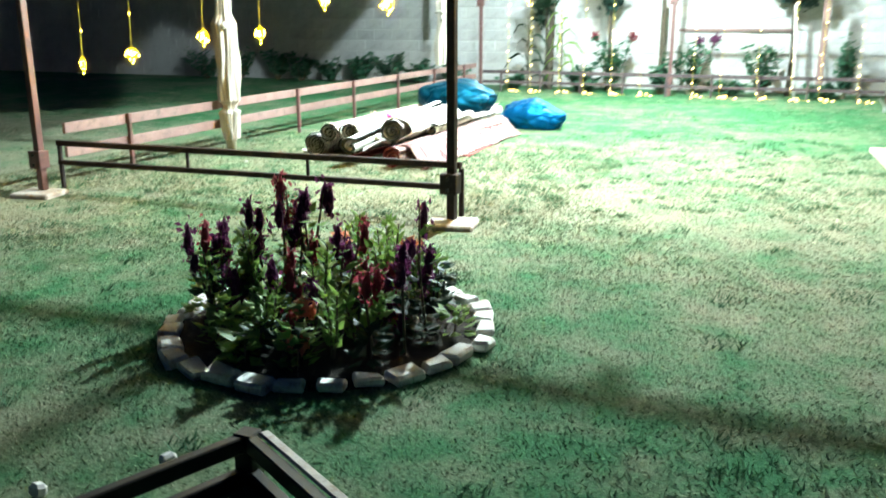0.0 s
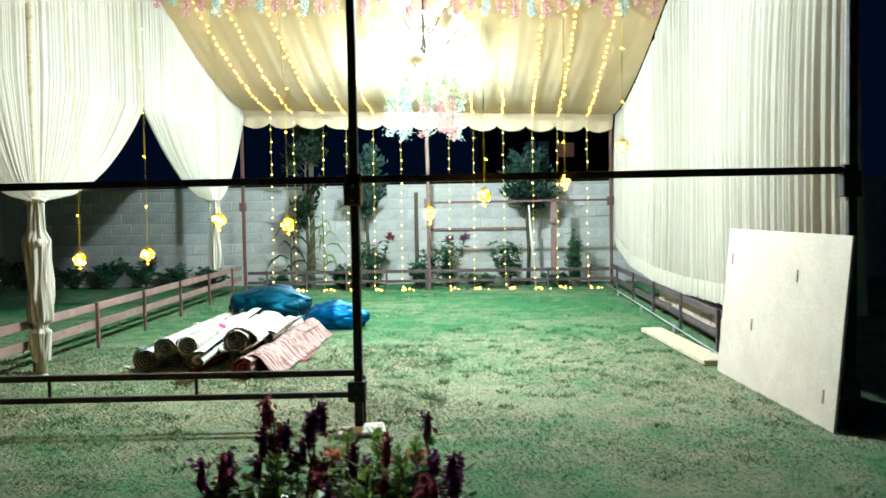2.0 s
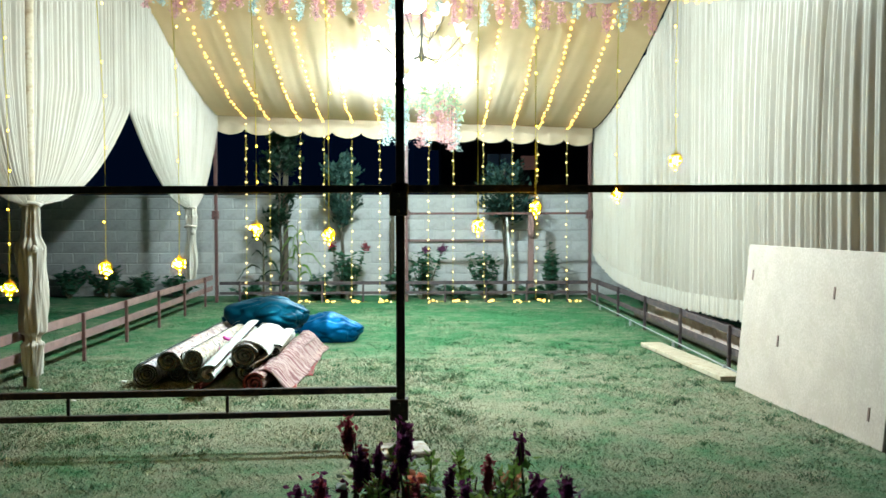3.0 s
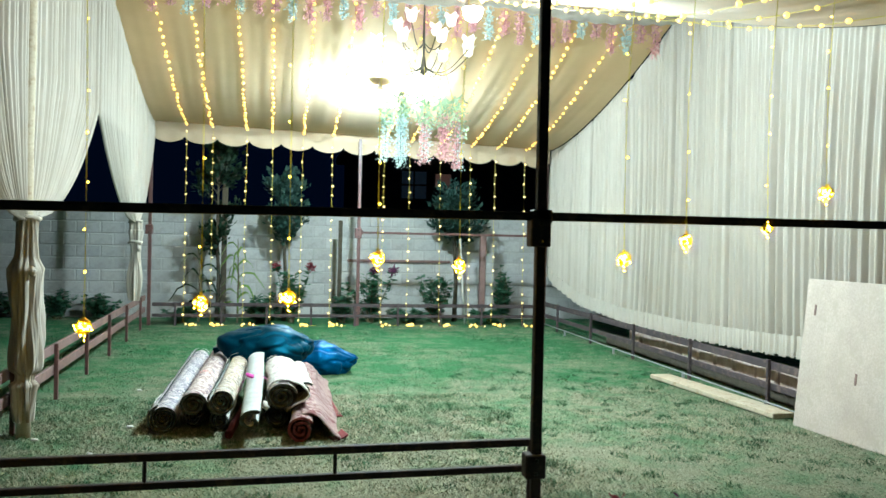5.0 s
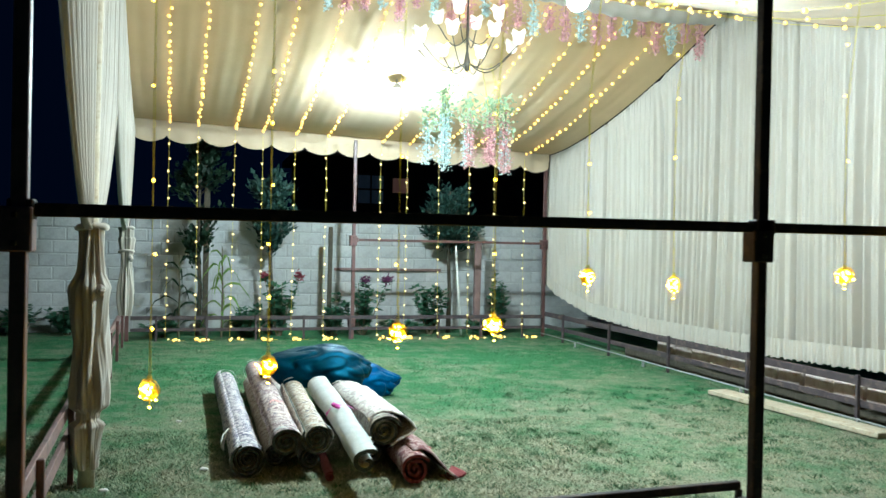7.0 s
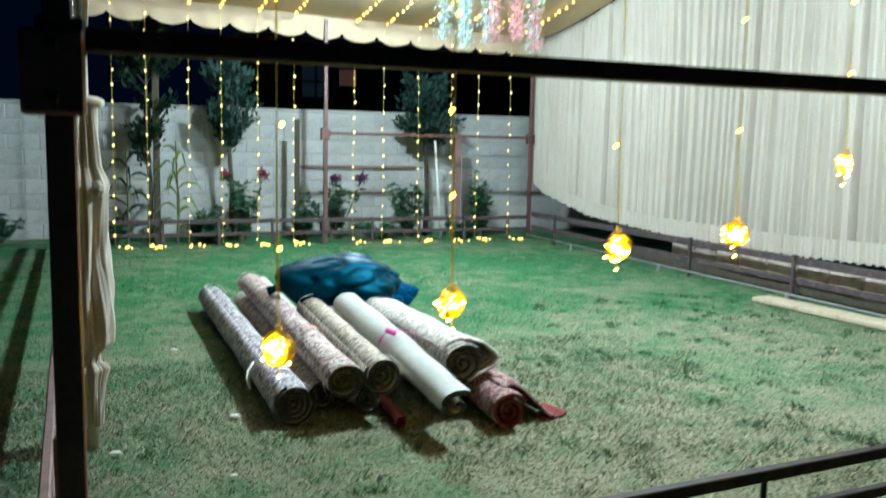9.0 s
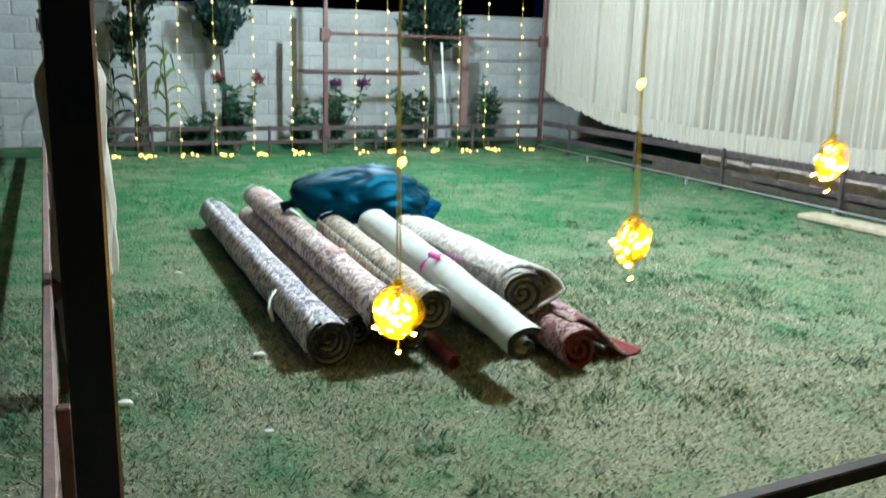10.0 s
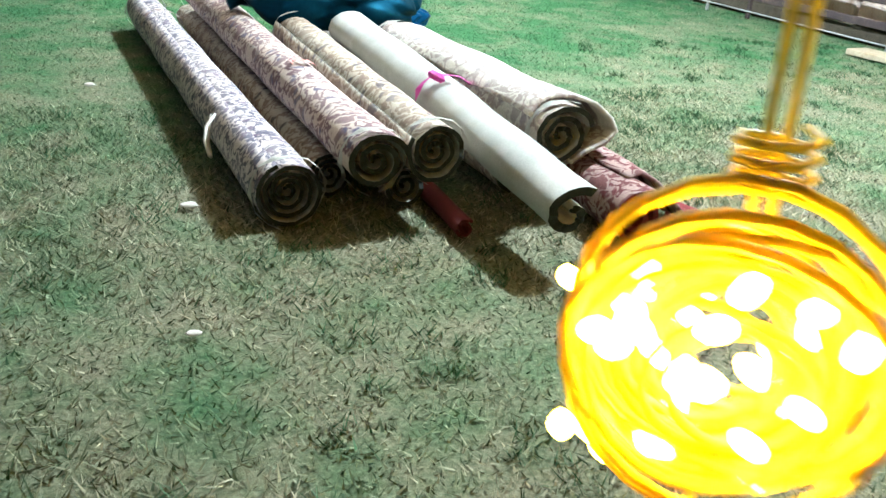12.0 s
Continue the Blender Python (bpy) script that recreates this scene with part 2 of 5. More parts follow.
M_TAG = surface("pink_tag", (0.75, 0.28, 0.27), (0.80, 0.40, 0.36), 0.6, 12, 80, 0.3, 0.001)
M_PLY = surface("whitewashed_plywood", (0.56, 0.465, 0.40), (0.47, 0.38, 0.325), 0.75, 3.5, 55, 0.35, 0.002, dirt=(0.40, 0.33, 0.27))
M_BRONZE = surface("aged_bronze", (0.16, 0.14, 0.11), (0.10, 0.085, 0.07), 0.4, 8, 90, 0.2, 0.001, metal=0.7)
M_IRON = surface("black_iron", (0.012, 0.012, 0.013), (0.025, 0.022, 0.02), 0.5, 8, 90, 0.3, 0.001, metal=0.6)
# Clear wire coloured yellow for the glow of its bulbs.
M_WIRE = surface("glow_tinted_wire", (0.86, 0.70, 0.10), (0.80, 0.62, 0.07), 0.35, 30, 90, 0.1, 0.001)
M_PIPE = surface("white_pipe", (0.72, 0.72, 0.68), (0.60, 0.58, 0.53), 0.5, 8, 60, 0.2, 0.001)
M_DULLPIPE = surface("dusty_pipe", (0.40, 0.42, 0.42), (0.30, 0.31, 0.30), 0.6, 8, 60, 0.2, 0.001)
M_PAPER = surface("scrap_paper", (0.78, 0.76, 0.72), (0.66, 0.64, 0.6), 0.8, 20, 90, 0.2, 0.001)
# Added glow keeps the shades white; the LED lamps are what light them.
M_FROST = glow("added_glow_glass", (1.0, 0.97, 0.90), 0.55)
M_PETALW = surface("white_petal", (0.62, 0.74, 0.72), (0.54, 0.70, 0.70), 0.7, 14, 60, 0.1, 0.001)
M_PETALP = surface("pink_petal", (0.74, 0.34, 0.36), (0.76, 0.46, 0.46), 0.7, 14, 60, 0.1, 0.001)
M_PETALG = surface("garland_leaf", (0.36, 0.52, 0.30), (0.5, 0.6, 0.4), 0.7, 14, 60, 0.1, 0.001)
M_HOUSE = surface("far_plaster", (0.03, 0.034, 0.04), (0.02, 0.023, 0.028), 0.9, 1.5, 30, 0.4, 0.01)
M_FLOOD = glow("led_globe", FLOOD_COLOUR, FLOOD, True)
M_FAIRY = glow("fairy_bulb", (1.0, 0.60, 0.13), 2.6)
M_FAIRYW = glow("fairy_bulb_pale", (1.0, 0.72, 0.30), 2.4)
M_COILBULB = glow("coil_bulb", (1.0, 0.58, 0.02), 320.0, True)
M_CORDBULB = glow("cord_bulb", (1.0, 0.62, 0.05), 14.0)
M_LITWINDOW = glow("far_window", (0.16, 0.28, 0.45), 0.02)
M_LITPINK = glow("far_wall_glow", (0.8, 0.42, 0.36), 0.05)



def translucent(m, weight):
    """Let part of the light through thin leaves and petals."""
    t = m.node_tree
    p, out = t.nodes["Principled BSDF"], t.nodes["Material Output"]
    tr, mx = t.nodes.new("ShaderNodeBsdfTranslucent"), t.nodes.new("ShaderNodeMixShader")
    t.links.new(p.inputs["Base Color"].links[0].from_socket, tr.inputs[0])
    mx.inputs[0].default_value = weight
    t.links.new(p.outputs[0], mx.inputs[1])
    t.links.new(tr.outputs[0], mx.inputs[2])
    t.links.new(mx.outputs[0], out.inputs["Surface"])


for leaf in (M_WIRE, M_SHRUB, M_LEAF, M_LEAF2, M_PURPLE, M_MAGENTA, M_PINKBLOOM, M_PETALW, M_PETALP, M_PETALG):
    translucent(leaf, 0.45)


# ---------------------------------------------------------------- mesh helpers
ORIGIN = {}


def thing(name, at, label, category, group="", kind=""):
    """An Empty at a thing's base; its parts are children."""
    ob = new(name)
    ob.empty_display_size = 0.1
    ob.location = at
    ORIGIN[ob.name] = Vector(at)
    return tagged(ob, label, category, group, kind)


def finish(name, me, materials, parent, smooth, label=""):
    for m in materials if isinstance(materials, (list, tuple)) else [materials]:
        me.materials.append(m)
    if smooth:
        me.polygons.foreach_set("use_smooth", [True] * len(me.polygons))
    ob = new(name, me)
    if parent is not None:
        off = ORIGIN[parent.name]
        me.transform(Matrix.Translation(-off))
        ob.parent = parent
        ORIGIN[ob.name] = off
    else:
        ORIGIN[ob.name] = Vector((0, 0, 0))
    if label:
        ob["label"] = label
    return ob


def part(name, bm, material, parent=None, label="", smooth=False):
    me = bpy.data.meshes.new(name)
    bm.to_mesh(me)
    bm.free()
    return finish(name, me, material, parent, smooth, label)


def part_from(name, verts, faces, material, parent=None, label="", smooth=False):
    me = bpy.data.meshes.new(name)
    me.from_pydata([tuple(v) for v in verts], [], faces)
    me.update()
    return finish(name, me, material, parent, smooth, label)


def piece(name, mesh, parent, at, turn=(0, 0, 0), scale=(1, 1, 1)):
    """A small part that shares its mesh with its fellows. at: world place."""
    ob = new(name, mesh)
    if parent is not None:
        ob.parent = parent
        at = Vector(at) - ORIGIN[parent.name]
    ob.matrix_basis = Matrix.LocRotScale(Vector(at), Euler(turn), Vector(scale))
    return ob


def box(bm, size, at, turn=(0, 0, 0), bevel=0.004):
    r = bmesh.ops.create_cube(bm, size=1.0)
    vs = r["verts"]
    bmesh.ops.scale(bm, vec=size, verts=vs)
    if bevel:
        es = list({e for v in vs for e in v.link_edges})
        g = bmesh.ops.bevel(bm, geom=es, offset=bevel, segments=1, affect="EDGES")
        vs = list({v for f in g["faces"] for v in f.verts} | {v for v in vs if v.is_valid})
    bmesh.ops.transform(bm, matrix=Matrix.LocRotScale(Vector(at), Euler(turn), None), verts=vs)
    return bm


def one_box(size, at, turn=(0, 0, 0), bevel=0.004):
    return box(bmesh.new(), size, at, turn, bevel)


def bar(a, b, w, h=None, bevel=0.004):
    """A square tube from a to b."""
    a, b = Vector(a), Vector(b)
    d = b - a
    bm = bmesh.new()
    box(bm, (w, h or w, d.length), (0, 0, 0), bevel=bevel)
    if abs(d.normalized().z) > 0.95:
        rot = Vector((0, 0, 1)).rotation_difference(d.normalized()).to_matrix().to_4x4()
    else:
        zax = d.normalized()
        yax = (Vector((0, 0, 1)) - zax * zax.z).normalized()
        xax = yax.cross(zax)
        rot = Matrix((xax, yax, zax)).transposed().to_4x4()
    bmesh.ops.transform(bm, matrix=Matrix.Translation((a + b) / 2) @ rot, verts=bm.verts)
    return bm


def tube(path, radius, sides=6, caps=True):
    """Vertices and faces of a round tube along a path; radius a number or one for each point."""
    path = [Vector(p) for p in path]
    rs = radius if isinstance(radius, (list, tuple)) else [radius] * len(path)
    vs, fs = [], []
    ref = Vector((0.31, 0.17, 0.93)).normalized()
    for i, p in enumerate(path):
        d = (path[min(i + 1, len(path) - 1)] - path[max(i - 1, 0)]).normalized()
        u = d.cross(ref if abs(d.dot(ref)) < 0.95 else Vector((1, 0, 0))).normalized()
        w = d.cross(u)
        for k in range(sides):
            a = math.tau * k / sides
            vs.append(p + rs[i] * (math.cos(a) * u + math.sin(a) * w))
    for i in range(len(path) - 1):
        for k in range(sides):
            a, b = i * sides + k, i * sides + (k + 1) % sides
            fs.append((a, b, b + sides, a + sides))
    if caps:
        fs.append(tuple(range(sides - 1, -1, -1)))
        fs.append(tuple(range((len(path) - 1) * sides, len(path) * sides)))
    return vs, fs


def merged(chunks):
    vs, fs = [], []
    for v, f in chunks:
        n = len(vs)
        vs.extend(v)
        fs.extend(tuple(i + n for i in face) for face in f)
    return vs, fs


def ball_mesh(name, radius, material, detail=2):
    bm = bmesh.new()
    bmesh.ops.create_icosphere(bm, subdivisions=detail, radius=radius)
    me = bpy.data.meshes.new(name)
    bm.to_mesh(me)
    bm.free()
    me.materials.append(material)
    me.polygons.foreach_set("use_smooth", [True] * len(me.polygons))
    return me


def sheet(fn, nu, nv):
    """A grid of fn(u, v), u and v from 0 to 1."""
    vs = [fn(i / nu, j / nv) for j in range(nv + 1) for i in range(nu + 1)]
    fs = [(j * (nu + 1) + i, j * (nu + 1) + i + 1, (j + 1) * (nu + 1) + i + 1, (j + 1) * (nu + 1) + i) for j in range(nv) for i in range(nu)]
    return vs, fs


def lerp_table(table, x):
    for (x0, a), (x1, b) in zip(table, table[1:]):
        if x <= x1:
            return a + (b - a) * max(0.0, (x - x0)) / (x1 - x0)
    return table[-1][1]


# ---------------------------------------------------------------- ground
def build_ground():
    xs = [-400, -120, -40] + [-24 + i for i in range(37)] + [24, 120, 400]
    ys = [-400, -120, -30] + [-8 + i for i in range(32)] + [40, 120, 400]
    vs = [(x, y, 0.0) for y in ys for x in xs]
    n = len(xs)
    fs = [(j * n + i, j * n + i + 1, (j + 1) * n + i + 1, (j + 1) * n + i) for j in range(len(ys) - 1) for i in range(n - 1)]
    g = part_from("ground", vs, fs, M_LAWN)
    tagged(g, "short worn lawn with straw-coloured patches at night", "lawn", kind="structure")
    return g


def blades(name, boxes, seed, label):
    """Loose grass as single tapered blades in one mesh. boxes: x0, x1, y0, y1, blades for each square metre, their height."""
    rng = np.random.default_rng(seed)
    px, py, tall = [], [], []
    for x0, x1, y0, y1, dens, height in boxes:
        k = int((x1 - x0) * (y1 - y0) * dens)
        px.append(rng.uniform(x0, x1, k))
        py.append(rng.uniform(y0, y1, k))
        tall.append(np.full(k, height))
    px, py, tall = np.concatenate(px), np.concatenate(py), np.concatenate(tall)
    k = len(px)
    # thin patches and tufts
    field = np.sin(px * 2.3 + 1.7 * np.sin(py * 1.1)) + np.sin(py * 2.9 + 1.3 * np.sin(px * 1.9 + 2)) + 0.8 * np.sin(px * 7.1 + py * 5.3)
    h = tall * rng.uniform(0.45, 1.15, k) * (1 + 0.28 * np.clip(field, -1.5, 2))
    a = rng.uniform(0, math.tau, k)
    w = rng.uniform(0.0016, 0.0042, k)
    lean, la = h * rng.uniform(0.4, 2.4, k), rng.uniform(0, math.tau, k)
    v = np.zeros((k, 3, 3), dtype=np.float32)
    v[:, 0] = np.stack([px - w * np.cos(a), py - w * np.sin(a), np.zeros(k)], 1)
    v[:, 1] = np.stack([px + w * np.cos(a), py + w * np.sin(a), np.zeros(k)], 1)
    v[:, 2] = np.stack([px + lean * np.cos(la), py + lean * np.sin(la), h], 1)
    me = bpy.data.meshes.new(name)
    me.vertices.add(3 * k)
    me.vertices.foreach_set("co", v.reshape(-1))
    me.loops.add(3 * k)
    me.loops.foreach_set("vertex_index", np.arange(3 * k, dtype=np.int32))
    me.polygons.add(k)
    me.polygons.foreach_set("loop_start", np.arange(0, 3 * k, 3, dtype=np.int32))
    me.update(calc_edges=True)
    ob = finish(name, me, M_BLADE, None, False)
    return tagged(ob, label, "grass", kind="stuff")


build_ground()


def tufts(name, spots, seed, label):
    """Dark green tussocks: fans of longer blades."""
    rng = np.random.default_rng(seed)
    vs, fs = [], []
    for x0, x1, y0, y1, n in spots:
        for _ in range(n):
            cx, cy, r = rng.uniform(x0, x1), rng.uniform(y0, y1), rng.uniform(0.03, 0.10)
            for _ in range(int(520 * r)):
                a, d, h = rng.uniform(0, math.tau), r * math.sqrt(rng.random()), rng.uniform(0.018, 0.042)
                x, y, la, w = cx + d * math.cos(a), cy + d * math.sin(a), rng.uniform(0, math.tau), rng.uniform(0.002, 0.004)
                b = len(vs)
                vs += [(x - w * math.cos(la), y - w * math.sin(la), 0), (x + w * math.cos(la), y + w * math.sin(la), 0), (x + 0.03 * math.cos(la * 1.7), y + 0.03 * math.sin(la * 1.7), h)]
                fs.append((b, b + 1, b + 2))
    return tagged(part_from(name, vs, fs, M_TUFT), label, "grass", kind="stuff")


tufts("grass_tuft", [(-6.2, -1.6, 4.6, 8.6, 220), (-2.0, 1.0, 5.0, 10.0, 120), (-5.5, 2.5, 0.8, 4.6, 80)], 5, "dark green grass tussocks in the worn lawn")
blades("grass", [(-6.4, -1.6, 5.0, 8.6, 5200, 0.021), (-6.4, 1.4, 8.6, 15.2, 1500, 0.017), (-1.6, 1.4, 4.0, 8.6, 3600, 0.015), (-6.4, -1.6, 3.4, 5.0, 3600, 0.014),
                 (-5.5, 3.0, 0.6, 4.0, 4200, 0.012), (-11, -6.4, 3.0, 15.5, 420, 0.021)], 3, "short trampled grass, green tufts among dry straw")


# ---------------------------------------------------------------- boundary wall
def build_wall():
    wall = part("wall_north", one_box((34, 0.18, 1.93), (-7, 16.516, 0.965), bevel=0), M_MORTAR)
    tagged(wall, "grey concrete block garden wall with uneven courses", "wall", kind="structure")
    bm = one_box((0.40, 0.05, 0.198), (0, 0, 0), bevel=0.009)
    me = bpy.data.meshes.new("block")
    bm.to_mesh(me)
    bm.free()
    me.materials.append(M_BLOCK)
    chunks = []
    for row in range(9):
        for k in range(82):
            x = -23.8 + 0.415 * k + (0.2 if row % 2 else 0)
            y, z = 16.443 + SEED.uniform(-0.006, 0.006), 0.107 + 0.214 * row
            if -10.6 < x < 2.9:
                piece("block", me, wall, (x, y, z), (0, SEED.uniform(-0.008, 0.008), SEED.uniform(-0.01, 0.01)))
            else:
                c = [(sx * 0.2 + x, sy * 0.025 + y, sz * 0.099 + z) for sx in (-1, 1) for sy in (-1, 1) for sz in (-1, 1)]
                chunks.append((c, [(0, 1, 3, 2), (4, 6, 7, 5), (0, 4, 5, 1), (2, 3, 7, 6), (0, 2, 6, 4), (1, 5, 7, 3)]))
    rest = part_from("blockwork", *merged(chunks), M_BLOCK, wall)
    tagged(rest, kind="stuff")
    part("coping", one_box((34, 0.22, 0.05), (-7, 16.53, 1.957), bevel=0.008), M_MORTAR, wall)


build_wall()


# ---------------------------------------------------------------- tent frame
def post(name, x, y, top, material, label, collars=(), pad=True, w=0.055):
    p = thing(name, (x, y, 0), label, "post", "tent posts")
    part("shaft", bar((x, y, 0), (x, y, top), w), material, p)
    for z0, z1 in collars:
        sleeve = part("collar", one_box((0.115, 0.1, z1 - z0), (x - 0.01, y, (z0 + z1) / 2), bevel=0.006), material, p)
        for z in (z0 + 0.03, z1 - 0.03):
            part("bolt", one_box((0.02, 0.014, 0.02), (x - 0.01, y - 0.056, z), bevel=0.004), M_IRON, sleeve)
    if pad:
        part("footing", one_box((0.32, 0.28, 0.07), (x + 0.02, y - 0.06, 0.0), (0, 0, 0.2), 0.012), M_PAD, p, "pale concrete footing")
    return p


COLLARS = [(0.2, 0.335), (1.50, 1.66)]
post("tent_post", -5.395, 4.66, 3.2, M_PAINT, "maroon square steel tent post with bolted sleeves on a concrete pad", COLLARS)
post("tent_post", -2.13, 4.95, 3.2, M_BACKLITPAINT, "steel tent post with sleeves carrying the rails, coloured dark for backlight", COLLARS)
post("tent_post", 1.06, 4.92, 3.1, M_BACKLITPAINT, "steel tent post beside the leaning white board, coloured dark for backlight", COLLARS, False)
post("tent_post", left_x(15.05), 15.05, 3.3, M_PAINT, "maroon steel tent post at the lawn edge", [(1.5, 1.66)], False)
post("tent_post", -2.33, 15.05, 3.2, M_PAINT, "maroon steel tent post with sleeve before the block wall", [(1.5, 1.67), (0.2, 0.34)], False)
post("tent_post", 1.0, 15.09, 3.1, M_PAINT, "maroon steel tent post beside the white curtain", [(1.5, 1.66)], False)
for a, b, w, m, label in (((-5.39, 4.67, 1.65), (-2.14, 4.94, 1.67), 0.048, M_BACKLITPAINT, "long steel crossbar at chest height between posts, coloured dark for backlight"),
                          ((-2.12, 4.94, 1.67), (1.05, 4.93, 1.67), 0.048, M_BACKLITPAINT, "long steel crossbar before the white curtain, coloured dark for backlight"),
                          ((-2.30, 15.05, 1.60), (0.98, 15.05, 1.60), 0.04, M_PAINT, "maroon steel crossbar before the block wall")):
    cb = thing("crossbar", a, label, "crossbar", "crossbars")
    part("tube", bar(a, b, w), m, cb)
    for p in (a, b):
        part("bracket", one_box((0.09, 0.075, 0.075), p, bevel=0.006), m, cb)

rail = thing("low_rail", (-3.8, 5.09, 0), "low steel rail frame with two bars and short uprights, coloured dark for backlight", "rail", "low fences")
part("top_bar", bar((-5.43, 4.87, 0.365), (-2.12, 5.09, 0.365), 0.04, 0.042), M_BACKLITPAINT, rail)
part("lower_bar", bar((-5.43, 4.87, 0.215), (-2.16, 5.09, 0.215), 0.036, 0.038), M_BACKLITPAINT, rail)
for x, z0, z1 in ((-5.41, 0, 0.345), (-2.12, 0, 0.345), (-4.24, 0.234, 0.345), (-3.25, 0.234, 0.345)):
    y = 5.09 + 0.0665 * (x + 2.12)
    part("upright", bar((x, y, z0), (x, y, z1), 0.03 if z0 == 0 else 0.02), M_BACKLITPAINT, rail)


def fence(label, a, b, zs, hs, n, inner, up=0.08, paint=None):
    """Two long rails from a to b on n short posts."""
    a, b = Vector((*a, 0)), Vector((*b, 0))
    f = thing("low_fence", a, label, "fence", "low fences")
    for z, h in zip(zs, hs):
        part("rail", bar(a + Vector((0, 0, z)), b + Vector((0, 0, z)), 0.03, h), paint or M_RAIL, f)
    for k in range(n):
        p = a.lerp(b, (k + 0.5) / n) + inner * 0.034
        part("fence_post", bar(p, p + Vector((0, 0, max(zs) + up)), 0.035), paint or M_PAINT, f)
    return f


tagged(part("eave_beam", bar((-5.395, 4.68, 3.19), (RX, Y0, 3.10), 0.05), M_BACKLITPAINT), "steel beam along the tent eave, coloured dark for backlight", "beam")
fence("low fence with two weathered reddish rails along the lawn", (left_x(5.0) - 0.1, 5.0), (left_x(14.95) - 0.06, 14.95), (0.27, 0.46), (0.085, 0.085), 7, Vector((1, 0, 0)), 0.05)
fence("low fence with two weathered rails under the white curtain", (RX - 0.03, 6.9), (RX - 0.03, 14.95), (0.2, 0.40), (0.06, 0.075), 5, Vector((-1, 0, 0)), 0.06, M_OLDRAIL)
fence("low fence with reddish rails before the flower border", (-5.7, 15.02), (0.95, 15.02), (0.17, 0.35), (0.05, 0.06), 9, Vector((0, -1, 0)), 0.04, M_OLDRAIL)
v, f = tube([(RX - 0.14, 6.9, 0.075), (RX - 0.15, 10, 0.08), (RX - 0.14, 14.9, 0.085)], 0.008, 6)
pipe = thing("water_pipe", (RX - 0.14, 11, 0), "thin white plastic pipe along the fence foot", "pipe")
part_from("pipe", v, f, M_DULLPIPE, pipe, smooth=True)
for y in (7.6, 9.3, 11.4, 13.5):
    part("pipe_clip", one_box((0.03, 0.02, 0.09), (RX - 0.145, y, 0.045), bevel=0.003), M_DULLPIPE, pipe)
# Kerb coloured bark-dark to match the black gap under the curtain.
kerb = part("kerb", one_box((0.22, 6.6, 0.14), (RX + 0.28, 9.2, 0.07), bevel=0.02), M_BARK)
tagged(kerb, "rough kerb behind the fence, coloured dark to match the gap under the curtain", "kerb", kind="structure")


# ---------------------------------------------------------------- tent cloth
def build_ceiling():
    def at(u, v):
        y = Y0 + (Y1 - Y0) * v
        xl = left_x(y) - 0.05
        x = xl + (RX + 0.05 - xl) * u
        amp = 0.002 + 0.0035 * math.sin(math.pi * ((v * 2) % 1.0))
        fold = amp * (0.45 * math.sin(x * 17 + 0.6 * math.sin(x * 3)) + 0.25 * math.sin(x * 41 + 2 * math.sin(y)))
        return (x, y, roof_z(x, y) + fold)
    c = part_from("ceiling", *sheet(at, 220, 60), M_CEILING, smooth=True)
    tagged(c, "cream draped tent ceiling sagging from the ridge in soft pleats", "ceiling", kind="structure")

    def swag(u, v):
        x = left_x(10) + (RX - left_x(10)) * u
        a = math.pi * v
        sag = 0.07 * abs(math.sin(u * math.pi * 3)) ** 1.3
        r = 0.13 + 0.012 * math.sin(x * 31)
        return (x, RIDGE + r * math.cos(a), roof_z(x, RIDGE) - 0.02 - sag - r * 0.9 * math.sin(a))
    s = part_from("ridge_swag", *sheet(swag, 160, 10), M_CURTAIN, smooth=True)
    tagged(s, "white cloth swag gathered along the tent ridge", "drape")


def build_valance(y, side):
    n = 13
    val = thing("valance", (-2.3, y, 3.2), "cream scalloped valance along the tent edge with a stitched band", "valance")

    def at(u, v):
        x = left_x(15) + (RX + 0.02 - left_x(15)) * u
        top = roof_z(x, Y1) + 0.01
        drop = 0.24 + 0.10 * abs(math.sin(u * math.pi * n)) ** 0.6
        wave = 0.018 * math.sin(u * math.tau * n * 1.5) * v
        return (x, y + side * (0.012 + wave), top - drop * v)

    def band(u, v):
        x = left_x(15) + (RX + 0.02 - left_x(15)) * u
        top = roof_z(x, Y1) + 0.02
        drop = 0.13 + 0.04 * abs(math.sin((u * n + 0.5) * math.pi)) ** 0.6
        return (x, y + side * (0.03 + 0.012 * math.sin(u * math.tau * n)), top - drop * v)
    part_from("skirt", *sheet(at, n * 16, 5), M_VALANCE, val, smooth=True)
    part_from("band", *sheet(band, n * 14, 4), M_VALANCE, val, smooth=True)


BOTTOM = [(4.95, 0.72), (7.0, 0.58), (8.0, 0.53), (9.5, 0.48), (11.5, 0.47), (13.4, 0.56), (14.7, 0.80), (15.1, 0.95)]


def pleat(s, w=1.0):
    return w * (0.42 * math.sin(s * 41 + 2.2 * math.sin(s * 2.1)) + 0.5 * math.sin(s * 83 + 1.5 * math.sin(s * 5.3)) + 0.22 * math.sin(s * 14.3 + 1.1 * math.sin(s * 1.3)) + 0.9 * max(0.0, math.sin(s * 4.7 + 2 * math.sin(s * 1.9))) ** 14
                + 3.2 * max(0.0, math.sin(s * 6.1 + 2.6 * math.sin(s * 1.35))) ** 60)


